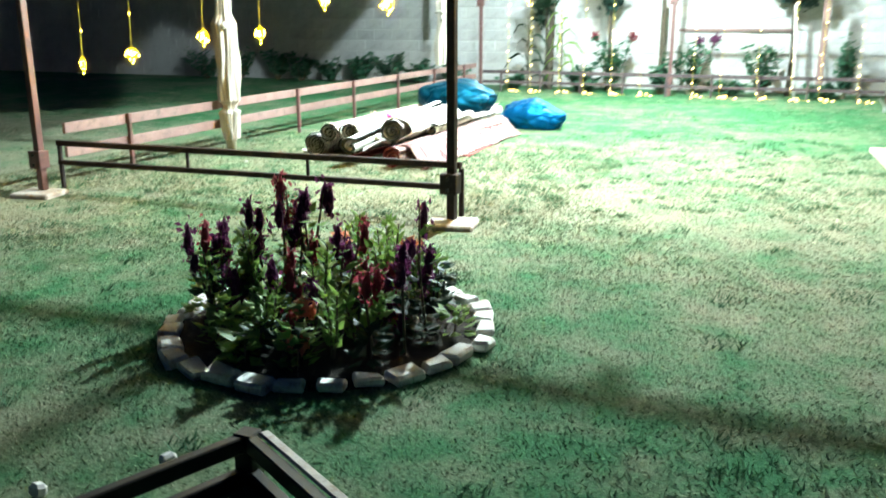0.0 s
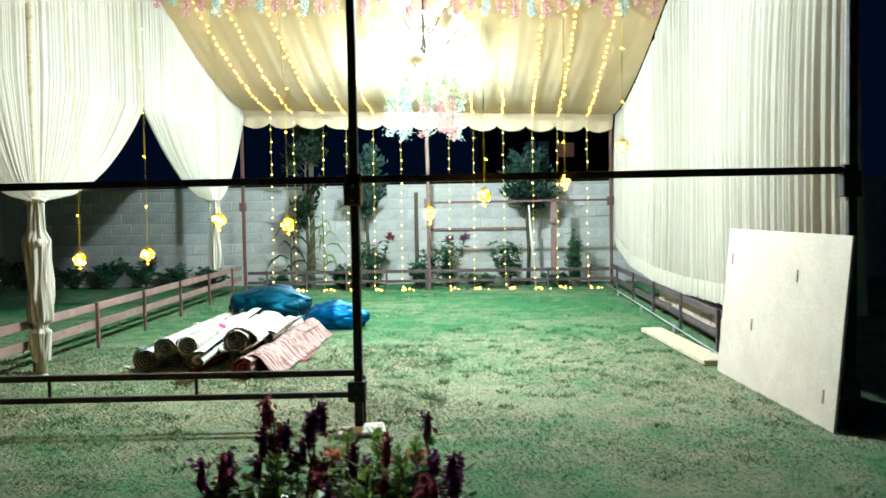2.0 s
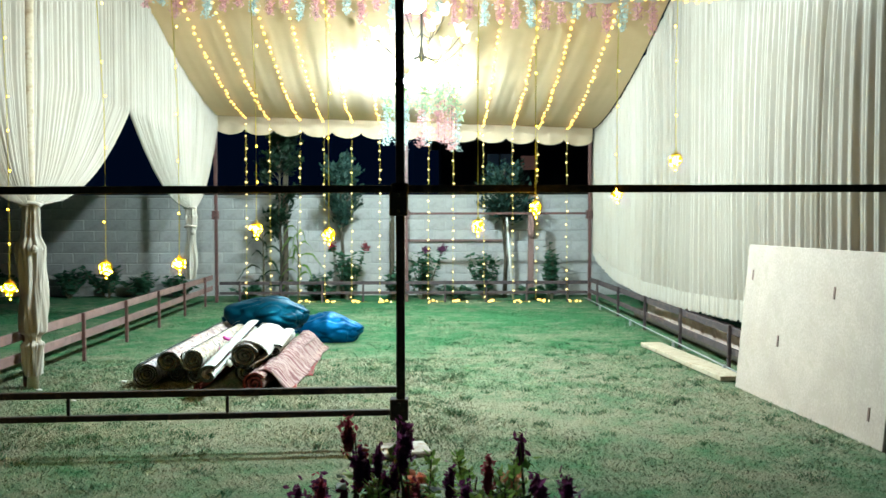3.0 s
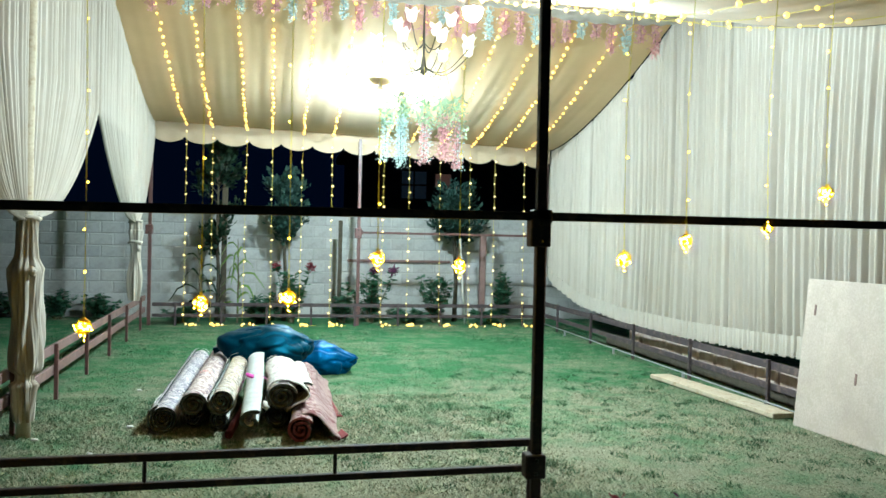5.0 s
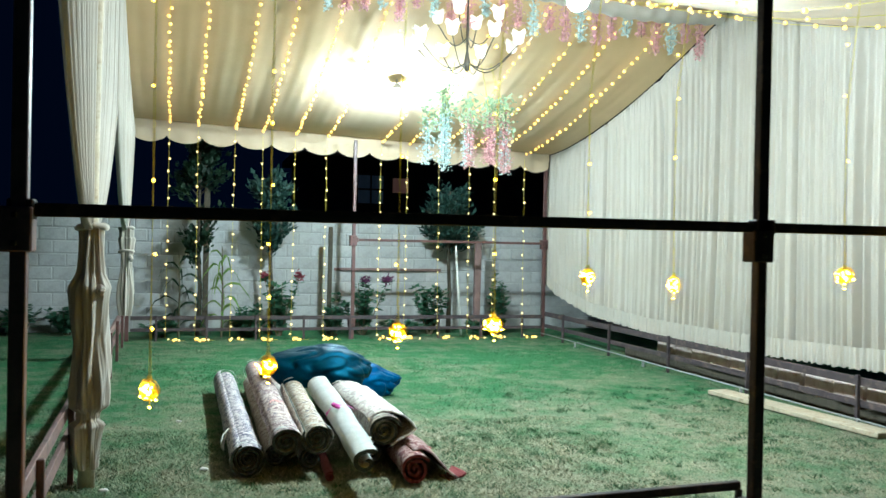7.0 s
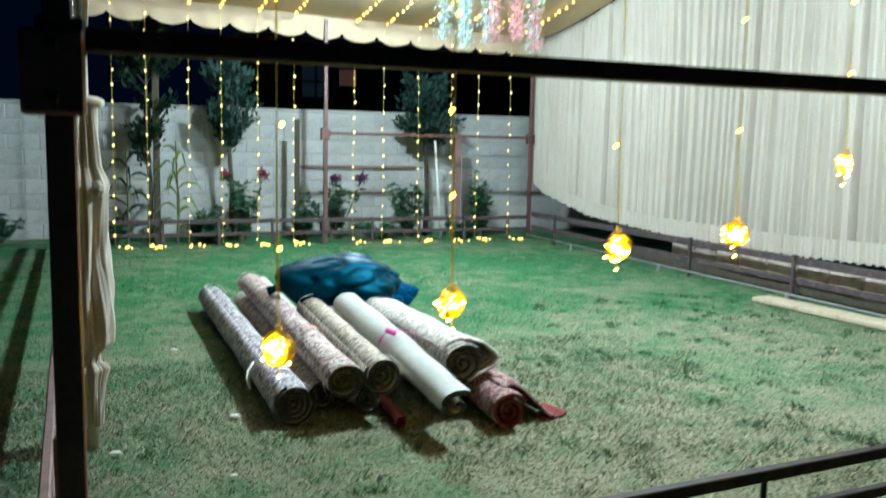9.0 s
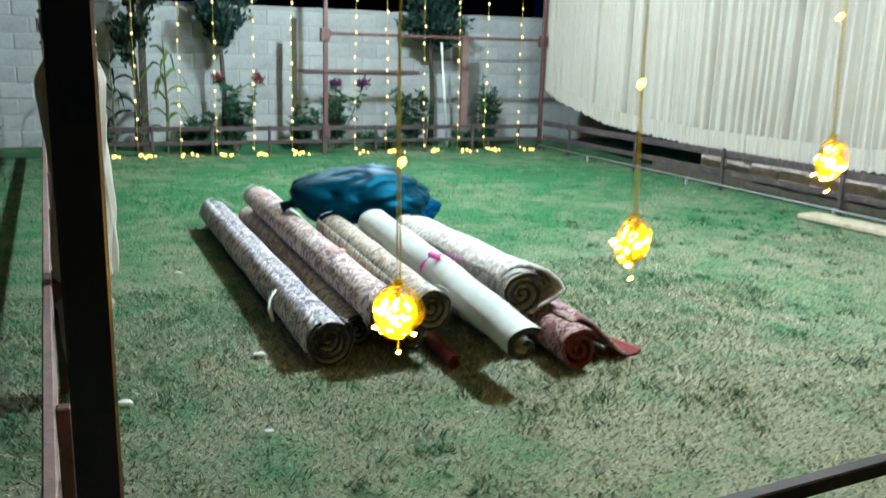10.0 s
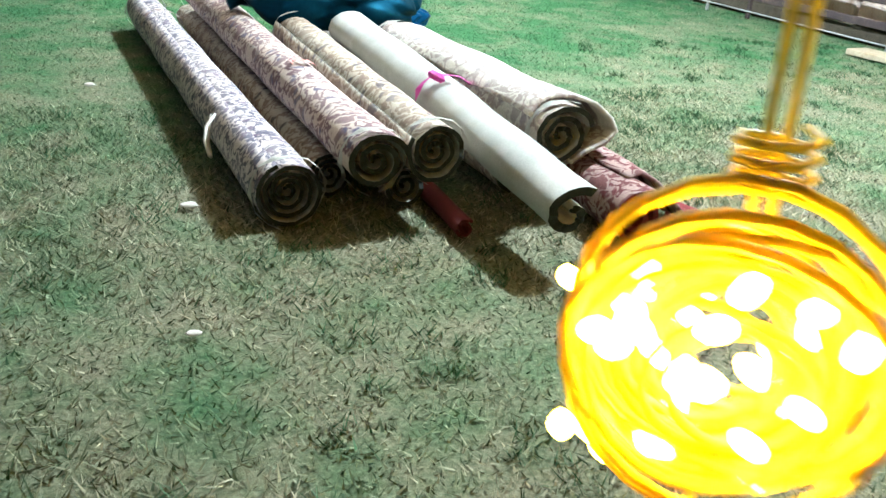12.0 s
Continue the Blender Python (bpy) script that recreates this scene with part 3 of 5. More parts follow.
def build_right_curtain():
    c = thing("curtain", (RX + 0.05, 10, 0.5), "long white gathered curtain hanging over the tent side", "curtain", "tent curtains")

    def at(u, v):
        y = 4.97 + (15.12 - 4.97) * u
        top, low = roof_z(RX, y) - 0.005, lerp_table(BOTTOM, y) + 0.012 * math.sin(y * 46)
        z = top + (low - top) * v
        amp = (0.026 + 0.018 * v) * min(1.0, 0.3 + 5 * v)
        bow = 0.10 * math.sin(math.pi * min(1, v)) * math.sin(y * 0.7)
        return (RX + 0.07 + pleat(y + 0.05 * v * math.sin(y * 1.7), amp) + bow * 0.3, y, z)

    def hem(u, v):
        y = 6.4 + (15.12 - 6.4) * u
        low = lerp_table(BOTTOM, y)
        return (RX + 0.035 + 0.010 * math.sin(y * 88) * (0.4 + v) + 0.012 * math.sin(y * 23), y, low + 0.15 - 0.20 * v + 0.010 * math.sin(y * 61) * v)
    part_from("cloth", *sheet(at, 1500, 22), M_CURTAIN, c, smooth=True)
    part_from("ruffle", *sheet(hem, 700, 5), M_CURTAIN, c, "frilled white hem", smooth=True)


SLEEVE = [(0.1, 0.055), (0.22, 0.07), (0.36, 0.085), (0.40, 0.10), (0.415, 0.055), (0.47, 0.055), (0.50, 0.10), (0.62, 0.10), (0.9, 0.095), (1.15, 0.10), (1.25, 0.11), (1.33, 0.07), (1.7, 0.05)]


def build_left_drape(y0, yt, y1, ztie, zopen0, zopen1, wrap_to, label, sleeve):
    """A curtain gathered to a tie at yt: full width above its openings, then swept in to the tie."""
    c = thing("curtain", (left_x(yt), yt, wrap_to), label, "curtain", "tent curtains")

    def width(z, full, zopen):
        k = max(0.0, min(1.0, (z - ztie) / (zopen - ztie)))
        return 0.06 + (full - 0.06) * k ** 0.5

    def at(u, v):
        s = 2 * u - 1
        full, zopen = (yt - y0, zopen0) if s < 0 else (y1 - yt, zopen1)
        ytop = yt + s * full
        ztop = roof_z(left_x(ytop), ytop) - 0.005
        z = ztop + (ztie - ztop) * v
        y = yt + s * width(z, full, zopen)
        squeeze = (1 - 0.6 * v) * min(1.0, 0.3 + 5 * v)
        return (left_x(y) + 0.05 - pleat(ytop * 1.4, 0.032) * squeeze, y, z)
    part_from("cloth", *sheet(at, 620, 40), M_CURTAIN, c, smooth=True)

    def tail(u, v):
        a = math.tau * u
        z = ztie + 0.03 + (wrap_to - ztie - 0.03) * v
        r = 0.068 + 0.018 * math.sin(5 * a + 3 * v) + 0.012 * math.sin(11 * a) + 0.02 * math.sin(v * 9 + 1) - (0.02 if v < 0.12 else 0)
        if sleeve:
            q = Vector((1.3 * math.cos(a), 1.3 * math.sin(a), z * 2.2))
            r = lerp_table(SLEEVE, z) + 0.030 * noise.noise(q) + 0.014 * math.sin(6 * a + 4 * noise.noise(Vector((z * 1.5, 0, 0)))) + 0.008 * math.sin(13 * a + 3 * noise.noise(Vector((0, z * 2, 0)))) + 0.004 * math.sin(29 * a + 5 * z)
        return (left_x(yt) + 0.05 + r * math.cos(a), yt + r * 0.95 * math.sin(a), z)
    tail_part = part_from("tail", *sheet(tail, 96, 90), M_CURTAIN, c, smooth=True)
    for z in (ztie + 0.02, (ztie + 0.25 * (wrap_to - ztie))):
        vs, fs = tube([(left_x(yt) + 0.05 + 0.085 * math.cos(a / 10 * math.tau), yt + 0.085 * math.sin(a / 10 * math.tau), z + 0.01 * math.sin(a)) for a in range(11)], 0.02, 6)
        part_from("tie", vs, fs, M_CURTAIN, tail_part, "twisted white cloth tie", smooth=True)
    bow = one_box((0.05, 0.11, 0.06), (left_x(yt) + 0.11, yt - 0.08, ztie - 0.36), (0.5, 0.2, 0.4), 0.015)
    part("knot", bow, M_CURTAIN, tail_part)


build_ceiling()
build_valance(Y1 + 0.02, -1)
build_right_curtain()
build_left_drape(4.95, 7.05, 9.9, 1.60, 2.75, 2.78, 0.12, "white curtain swept together and tied round a timber pole", True)
build_left_drape(9.9, 12.9, 15.05, 1.66, 2.78, 3.25, 0.57, "white curtain tied back in a narrow tail", False)
for y, top in ((7.05, 3.4),):
    p = thing("timber_pole", (left_x(y) + 0.02, y, 0), "pale timber pole wrapped in curtain cloth", "pole")
    vs, fs = tube([(left_x(y) + 0.04 + 0.006 * math.sin(k), y, top * k / 8) for k in range(9)], 0.05, 10)
    part_from("pole", vs, fs, M_WOOD, p, smooth=True)


# ---------------------------------------------------------------- lamps
def led_lamp(at):
    x, y, z = at
    l = thing("led_lamp", at, "bright white LED globe lamp hung under the ceiling cloth", "lamp", "LED lamps")
    bm = bmesh.new()
    bmesh.ops.create_icosphere(bm, subdivisions=3, radius=0.08)
    bmesh.ops.translate(bm, vec=at, verts=bm.verts)
    top = roof_z(x, y)
    part_from("holder", *tube([(x, y, z + 0.075), (x, y, z + 0.11), (x, y, z + 0.12), (x, y, top)], [0.035, 0.03, 0.008, 0.006], 10), M_PIPE, l, smooth=True)
    part("globe", bm, M_FLOOD, l, "glowing white globe", smooth=True)
    # Cup added over the globe to cut light reaching the ceiling cloth.
    n, prof = 24, ((0.024, 0.108), (0.058, 0.082), (0.080, 0.046), (0.087, 0.022))
    vs = [(x + r * math.cos(k / n * math.tau), y + r * math.sin(k / n * math.tau), z + h) for r, h in prof for k in range(n)]
    fs = [(i * n + k, i * n + (k + 1) % n, (i + 1) * n + (k + 1) % n, (i + 1) * n + k) for i in range(3) for k in range(n)]
    part_from("light_cup", vs, fs, M_PIPE, l, "white cup added to keep light off the cloth", smooth=True)


led_lamp(LAMP_FRONT)
led_lamp(LAMP_REAR)

BULB = ball_mesh("bulb", 0.020, M_FAIRY)
BULB_PALE = ball_mesh("bulb", 0.015, M_FAIRYW)
BULB_CORD = ball_mesh("bulb", 0.0062, M_CORDBULB, 2)
BULB_COIL = ball_mesh("bulb", 0.0036, M_COILBULB, 3)
STRING_X = (-5.19, -4.77, -4.22, -3.80, -3.30, -2.80, -1.92, -1.48, -0.95, -0.42, 0.03, 0.56)


def fairy_string(name, path, step, bulb, label, start=0.1):
    o = path[0]
    s = thing(name, o, label, "string light", "fairy light strings")
    wire = part_from("wire", *tube(path, 0.0028, 4), M_WIRE, s)
    d, carry = 0.0, start
    for a, b in zip(path, path[1:]):
        a, b = Vector(a), Vector(b)
        n = (b - a).length
        while carry < d + n:
            p = a.lerp(b, (carry - d) / n)
            piece("bulb", bulb, wire, p + Vector((SEED.uniform(-0.015, 0.015), SEED.uniform(-0.015, 0.015), SEED.uniform(-0.01, 0.01))), (0, 0, 0), [SEED.uniform(0.8, 1.2)] * 3)
            carry += step * SEED.uniform(0.75, 1.25)
        d += n
    return wire


for k, x in enumerate(STRING_X):
    sway = SEED.uniform(-0.03, 0.03)
    top = roof_z(x, Y1) - 0.12
    path = [(x, 14.98, top), (x + sway * 0.5, 14.97, 1.6), (x + sway, 14.96, 0.06), (x + sway + 0.1, 14.86, 0.02), (x + sway + 0.28, 14.88, 0.02)]
    s = fairy_string("fairy_string", path, 0.2, BULB_PALE, "vertical string of warm fairy lights trailing on the lawn", SEED.uniform(0.02, 0.2))
    for _ in range(SEED.randint(2, 5)):
        piece("bulb", BULB, s, (x + sway + SEED.uniform(0.0, 0.16), SEED.uniform(14.74, 14.9), SEED.uniform(0.018, 0.05)))
    path = [(x - 0.02 * j * (x + 2.3) / 6, 14.98 - (14.98 - 10.25) * j / 12, roof_z(x, 14.98 - (14.98 - 10.25) * j / 12) - 0.055) for j in range(13)]
    fairy_string("ceiling_fairy_string", path, 0.185, BULB, "string of yellow fairy lights pinned along the ceiling cloth")
    path = [(x, 9.85 - (9.85 - 5.1) * j / 8, roof_z(x, 9.85 - (9.85 - 5.1) * j / 8) - 0.055) for j in range(9)]
    fairy_string("ceiling_fairy_string", path, 0.42, BULB, "string of yellow fairy lights pinned along the ceiling cloth")

COILS = ((-4.954, 4.751, 0.983), (-4.512, 4.775, 1.062), (-3.965, 4.88, 1.181), (-3.519, 4.914, 1.203), (-3.044, 4.97, 1.421),
         (-2.586, 4.979, 1.388), (-1.636, 4.936, 1.44), (-1.274, 4.904, 1.554), (-0.753, 4.927, 1.648), (-0.382, 4.916, 1.853))


def coil(at, k):
    """Leftover fairy-light wire wound into a hanging ring full of bulbs."""
    rnd = random.Random(40 + k)
    x, y, z = at
    c = thing("light_coil", at, "glowing ring of coiled warm fairy-light wire on a hanging cord", "string light", "hanging light coils")
    r0 = 0.036
    yaw = rnd.uniform(-0.5, 0.5) + (0.75 if k % 3 == 0 else -0.4)
    if k == 0:
        yaw = 0.75
    across = Vector((math.cos(yaw), -math.sin(yaw), 0))
    side = Vector((math.sin(yaw), math.cos(yaw), 0))
    for j in range(30):
        r, off = r0 * rnd.uniform(0.42, 1.1), rnd.uniform(-0.012, 0.012)
        tilt, ph = rnd.uniform(-0.35, 0.35), rnd.uniform(0, math.tau)
        squash = rnd.uniform(0.8, 1.15)
        cz, cx = (r - r0) * rnd.uniform(0.2, 0.9), rnd.uniform(-0.35, 0.35) * (r0 * 1.1 - r)
        loop = tube([Vector(at) + across * (cx + r * math.cos(a / 22 * math.tau)) + Vector((0, 0, cz + r * squash * math.sin(a / 22 * math.tau)))
                     + side * (off + tilt * r * math.sin(a / 22 * math.tau + ph)) for a in range(23)], 0.0014, 5, False)
        part_from("wire_loop", *loop, M_WIRE, c, smooth=True)
    for d in (-0.003, 0.0035):
        top = tube([(x + d, y, z + r0 * 0.9), (x + d * 0.5, y + 0.01, z + 0.3), (x - d, y + 0.01, (z + 3.12) / 2), (x, min(Y0, 4.68 + 0.039 * (x + 5.395)) if x < -5 else Y0 - 0.039 * (RX - x), 3.12 + 0.014 * (RX - x))], 0.0013, 5, False)
        part_from("cord", *top, M_WIRE, c, smooth=True)
    part_from("cord_end", *tube([(x, y, z - r0 * 0.9), (x + 0.002, y + 0.002, z - 0.066)], 0.0013, 5), M_WIRE, c, smooth=True)
    part_from("binding", *tube([(x + 0.009 * math.cos(a * 0.9), y + 0.009 * math.sin(a * 0.9), z + r0 + 0.004 + 0.0006 * a) for a in range(22)], 0.0012, 5, False), M_WIRE, c, smooth=True)
    for j in range(40):
        a = rnd.uniform(0, math.tau)
        r = r0 * rnd.uniform(0.25, 1.0) if j % 9 else r0 * rnd.uniform(1.1, 1.3)
        a = a if j % 3 else rnd.uniform(math.pi * 0.8, math.pi * 1.9)
        piece("bulb", BULB_COIL, c, Vector(at) + across * r * math.cos(a) + Vector((0, 0, r * math.sin(a) * (1 if math.sin(a) < 0 else 0.7))) + side * rnd.uniform(-0.018, 0.018),
              (rnd.uniform(0, 3), rnd.uniform(0, 3), rnd.uniform(0, 3)), (0.8, 0.8, rnd.uniform(1.1, 1.7)))
    piece("bulb", BULB_COIL, c, (x + 0.002, y + 0.002, z - 0.068), (0, 0, 0), (0.8, 0.8, 0.8))
    zb = z + 0.22 + rnd.uniform(0, 0.1)
    while zb < 3.05:
        piece("bulb", BULB_CORD, c, (x + rnd.uniform(-0.014, 0.014), y + 0.01, zb), (rnd.uniform(0, 3), 0, 0), (1, 1, 1.3))
        zb += rnd.uniform(0.2, 0.36)


for k, at in enumerate(COILS):
    coil(at, k)


def petals(rnd, pts, size, spread):
    """Loose clump of small folded petals round the points."""
    vs, fs = [], []
    for p in pts:
        c = Vector(p) + Vector([rnd.gauss(0, spread) for _ in range(3)])
        d = Vector([rnd.gauss(0, 1) for _ in range(3)]).normalized()
        e = d.cross(Vector([rnd.gauss(0, 1) for _ in range(3)])).normalized()
        n = d.cross(e)
        s = size * rnd.uniform(0.6, 1.3)
        b = len(vs)
        vs += [c - d * s, c + e * s * 0.5 + n * s * 0.2, c + d * s, c - e * s * 0.5 + n * s * 0.2]
        fs += [(b, b + 1, b + 2), (b, b + 2, b + 3)]
    return vs, fs


def chandelier(at):
    x, y, z = at
    top = roof_z(x, RIDGE) - 0.1
    c = thing("chandelier", at, "iron chandelier with curled arms and white tulip glass shades", "chandelier")
    part_from("stem", *tube([(x, y, z - 0.03), (x, y, z), (x, y, z + 0.06), (x, y, z + 0.2), (x, y, z + 0.42), (x, y, top)], [0.006, 0.03, 0.04, 0.012, 0.016, 0.007], 10), M_BRONZE, c, smooth=True)
    for k in range(12):
        low = k < 8
        a = math.tau * (k / 8 if low else (k + 0.5) / 4) + 0.2
        r, zb = (0.56, z + 0.13) if low else (0.34, z + 0.40)
        path = []
        for j in range(11):
            s = j / 10
            path.append((x + r * s * math.cos(a), y + r * s * math.sin(a), zb - 0.05 - 0.13 * math.sin(s * math.pi * 1.15) + 0.10 * s))
        arm = part_from("arm", *tube(path, 0.006, 6), M_BRONZE, c, smooth=True)
        ex, ey, ez = path[-1]
        prof = [(0.0, 0.022), (0.02, 0.05), (0.06, 0.058), (0.10, 0.062), (0.13, 0.085)]
        n = 20
        vs = [(ex + (rr + (0.014 * math.cos(5 * q / n * math.tau) if h > 0.1 else 0)) * math.cos(q / n * math.tau),
               ey + (rr + (0.014 * math.cos(5 * q / n * math.tau) if h > 0.1 else 0)) * math.sin(q / n * math.tau), ez + h + (0.018 * math.cos(5 * q / n * math.tau) if h > 0.1 else 0)) for h, rr in prof for q in range(n)]
        fs = [(i * n + q, i * n + (q + 1) % n, (i + 1) * n + (q + 1) % n, (i + 1) * n + q) for i in range(4) for q in range(n)]
        part_from("shade", vs, fs, M_FROST, arm, "frosted white tulip shade", smooth=True)


def flower_strand(name, x, y, z0, z1, material, green, rnd, label, group, size=0.017, width=0.03):
    s = thing(name, (x, y, z0), label, "artificial flowers", group)
    n = int((z0 - z1) * 620)
    pts = [(x + rnd.gauss(0, width), y + rnd.gauss(0, width), z0 + (z1 - z0) * rnd.random() ** 0.9) for _ in range(n)]
    tagged(part_from("blossom_spray", *petals(rnd, pts, size, 0.01), material, s), kind="stuff")
    part_from("wire", *tube([(x, y, z0 + 0.02), (x, y, z1)], 0.003, 4), M_STEM, s)
    if green:
        pts = [(x + rnd.gauss(0, 0.05), y + rnd.gauss(0, 0.05), z0 + rnd.uniform(-0.15, 0.2)) for _ in range(90)]
        part_from("foliage", *petals(rnd, pts, 0.03, 0.01), M_PETALG, s)
        part_from("hanger", *tube([(x, y, z0), (x * 0.6 + CHAND[0] * 0.4, y * 0.6 + CHAND[1] * 0.4, CHAND[2] + 0.05)], 0.002, 4), M_WIRE, s)


CHAND = (-2.02, 10.15, 3.44)
chandelier(CHAND)
rnd = random.Random(11)
for dx, dy, z0, z1, m in ((-0.42, 0.0, 2.9, 2.40, M_PETALW), (-0.26, -0.1, 3.05, 2.34, M_PETALW), (-0.22, 0.05, 3.0, 2.42, M_PETALW), (0.0, -0.15, 2.95, 2.38, M_PETALP),
                          (0.05, 0.1, 2.95, 2.42, M_PETALW), (0.2, -0.2, 2.95, 2.43, M_PETALP), (0.28, 0.0, 2.95, 2.43, M_PETALP), (0.36, -0.25, 2.95, 2.33, M_PETALP), (0.41, -0.1, 2.85, 2.33, M_PETALW)):
    kind = "white" if m is M_PETALW else "pink"
    flower_strand("flower_strand", CHAND[0] + dx, CHAND[1] + dy, z0, z1, m, True, rnd, kind + " artificial wisteria strand hung below the chandelier", "chandelier flowers", 0.018, 0.034)
for k in range(34):
    x = left_x(10) + 0.15 + 0.19 * k
    z = roof_z(x, RIDGE) - 0.12
    m = (M_PETALP, M_PETALW, M_PETALP)[k % 3]
    flower_strand("ridge_flower_strand", x, RIDGE + 0.16, z, z - rnd.uniform(0.22, 0.42), m, False, rnd, "short artificial wisteria strand along the tent ridge", "ridge flowers", 0.02, 0.028)


# ---------------------------------------------------------------- rugs and bags
def rug_roll(name, path, r, turns, materials, label, squash=1.0, start=0.0, group="rolled rugs"):
    """A rug rolled up along path: a spiral band with thickness, drawn out along the axis, with UVs in metres."""
    path = [Vector(p) for p in path]
    t = thing(name, (path[0].x, path[0].y, max(0.0, path[0].z - r)), label, "rug", group)
    n = int(turns * 22)
    thick = r / (turns + 0.9) * 0.62
    prof = []
    for k in range(n + 1):
        a = math.tau * turns * k / n
        prof.append((a + start, r - (r - 0.012) * (k / n), a))
    d0 = (path[-1] - path[0]).normalized()
    u = d0.cross(Vector((0, 0, 1))).normalized()
    w = u.cross(d0)
    along = []
    m = 14
    pts = []
    for i in range(m + 1):
        s = i / m * (len(path) - 1)
        j = min(int(s), len(path) - 2)
        pts.append(path[j].lerp(path[j + 1], s - j))
    bm = bmesh.new()
    uvl = bm.loops.layers.uv.new("UVMap")
    outer, inner = [], []
    rnd = random.Random(len(name) + int(1000 * abs(path[0].x)))
    for i, p in enumerate(pts):
        lump = 1 + 0.03 * math.sin(i * 1.7 + start * 3)
        jog = [0.006 * rnd.uniform(-1, 1) if i in (0, m) else 0 for _ in range(n + 1)]
        skew = 0.05 * turns if i == 0 else 0.0
        o, q = [], []
        for k, (a, rad, _) in enumerate(prof):
            rr = rad * lump * (1 + 0.015 * math.sin(3 * a + i * 0.4))
            back = d0 * (skew * 0.25 * (k / n) + (jog[k]))
            o.append(bm.verts.new(p + back + u * rr * math.cos(a) + w * rr * squash * math.sin(a)))
            ri = max(0.004, rr - thick)
            q.append(bm.verts.new(p + back + u * ri * math.cos(a) + w * ri * squash * math.sin(a)))
        outer.append(o)
        inner.append(q)
        along.append((pts[i] - pts[0]).length)
    arc = [0.0]
    for (a0, r0, _), (a1, _, _) in zip(prof, prof[1:]):
        arc.append(arc[-1] + abs(a1 - a0) * r0)

    def face(vs, uvs, mi):
        f = bm.faces.new(vs)
        f.material_index, f.smooth = mi, mi != 1
        for loop, c in zip(f.loops, uvs):
            loop[uvl].uv = c
    for i in range(m):
        for k in range(n):
            quad = [(arc[k], along[i]), (arc[k + 1], along[i]), (arc[k + 1], along[i + 1]), (arc[k], along[i + 1])]
            face([outer[i][k], outer[i][k + 1], outer[i + 1][k + 1], outer[i + 1][k]], quad, 0)
            face([inner[i][k], inner[i + 1][k], inner[i + 1][k + 1], inner[i][k + 1]], [quad[0], quad[3], quad[2], quad[1]], 2)
        face([outer[i][0], outer[i + 1][0], inner[i + 1][0], inner[i][0]], [(0, along[i])] * 4, 1)
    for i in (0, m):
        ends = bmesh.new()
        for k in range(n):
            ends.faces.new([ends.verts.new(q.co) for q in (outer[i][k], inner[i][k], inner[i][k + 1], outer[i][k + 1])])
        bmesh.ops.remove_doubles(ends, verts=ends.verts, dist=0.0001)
        part("rolled_end", ends, materials[1], t, "spiral edge with shade put into its dark colour")
    part("roll", bm, materials, t)
    return t, pts, u, w


def band_round(t, p, d, r, material, name, label, width=0.04, arc=(0.1, 3.0)):
    """A strip laid over a roll at p."""
    u = d.cross(Vector((0, 0, 1))).normalized()
    w = u.cross(d)
    n = 14
    vs, fs = [], []
    for k in range(n + 1):
        a = arc[0] + (arc[1] - arc[0]) * k / n
        for s in (-1, 1):
            off = d * (s * width * (0.5 + 0.25 * math.sin(k * 1.9)) + 0.02 * math.sin(k * 0.8))
            vs.append(p + off + (u * math.cos(a) + w * math.sin(a)) * (r + 0.004 + 0.003 * math.sin(k * 2.3 + s)))
        if k:
            b = 2 * k
            fs.append((b - 2, b, b + 1, b - 1))
    part_from(name, vs, fs, material, t, label)


def along(pts, y):
    a = min(pts, key=lambda p: abs(p.y - y))
    return a


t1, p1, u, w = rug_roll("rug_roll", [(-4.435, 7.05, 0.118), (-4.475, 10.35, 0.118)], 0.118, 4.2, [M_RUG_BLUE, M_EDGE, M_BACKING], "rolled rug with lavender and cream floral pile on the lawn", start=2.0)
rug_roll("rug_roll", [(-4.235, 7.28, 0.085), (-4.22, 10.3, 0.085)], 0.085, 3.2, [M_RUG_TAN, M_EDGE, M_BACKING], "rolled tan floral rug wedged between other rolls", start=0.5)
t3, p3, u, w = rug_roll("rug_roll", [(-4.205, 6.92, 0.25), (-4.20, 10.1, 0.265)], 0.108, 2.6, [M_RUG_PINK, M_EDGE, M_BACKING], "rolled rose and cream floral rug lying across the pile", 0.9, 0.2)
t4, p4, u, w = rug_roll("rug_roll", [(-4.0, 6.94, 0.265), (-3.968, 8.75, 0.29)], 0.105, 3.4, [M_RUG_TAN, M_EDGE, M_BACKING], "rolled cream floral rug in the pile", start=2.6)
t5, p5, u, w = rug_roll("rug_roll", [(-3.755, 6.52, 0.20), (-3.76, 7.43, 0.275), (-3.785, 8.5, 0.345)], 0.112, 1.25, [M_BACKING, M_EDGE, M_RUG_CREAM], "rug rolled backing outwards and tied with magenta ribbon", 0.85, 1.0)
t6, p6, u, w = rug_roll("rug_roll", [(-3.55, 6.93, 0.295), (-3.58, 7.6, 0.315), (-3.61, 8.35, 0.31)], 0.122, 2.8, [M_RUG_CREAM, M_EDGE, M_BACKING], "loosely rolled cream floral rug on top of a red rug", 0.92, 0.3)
t7, p7, u, w = rug_roll("rug_roll", [(-3.41, 6.64, 0.105), (-3.29, 9.0, 0.105)], 0.105, 2.6, [M_RUG_RED, M_REDBACK, M_REDBACK], "red floral rug rolled with red felt edge", start=0.6)
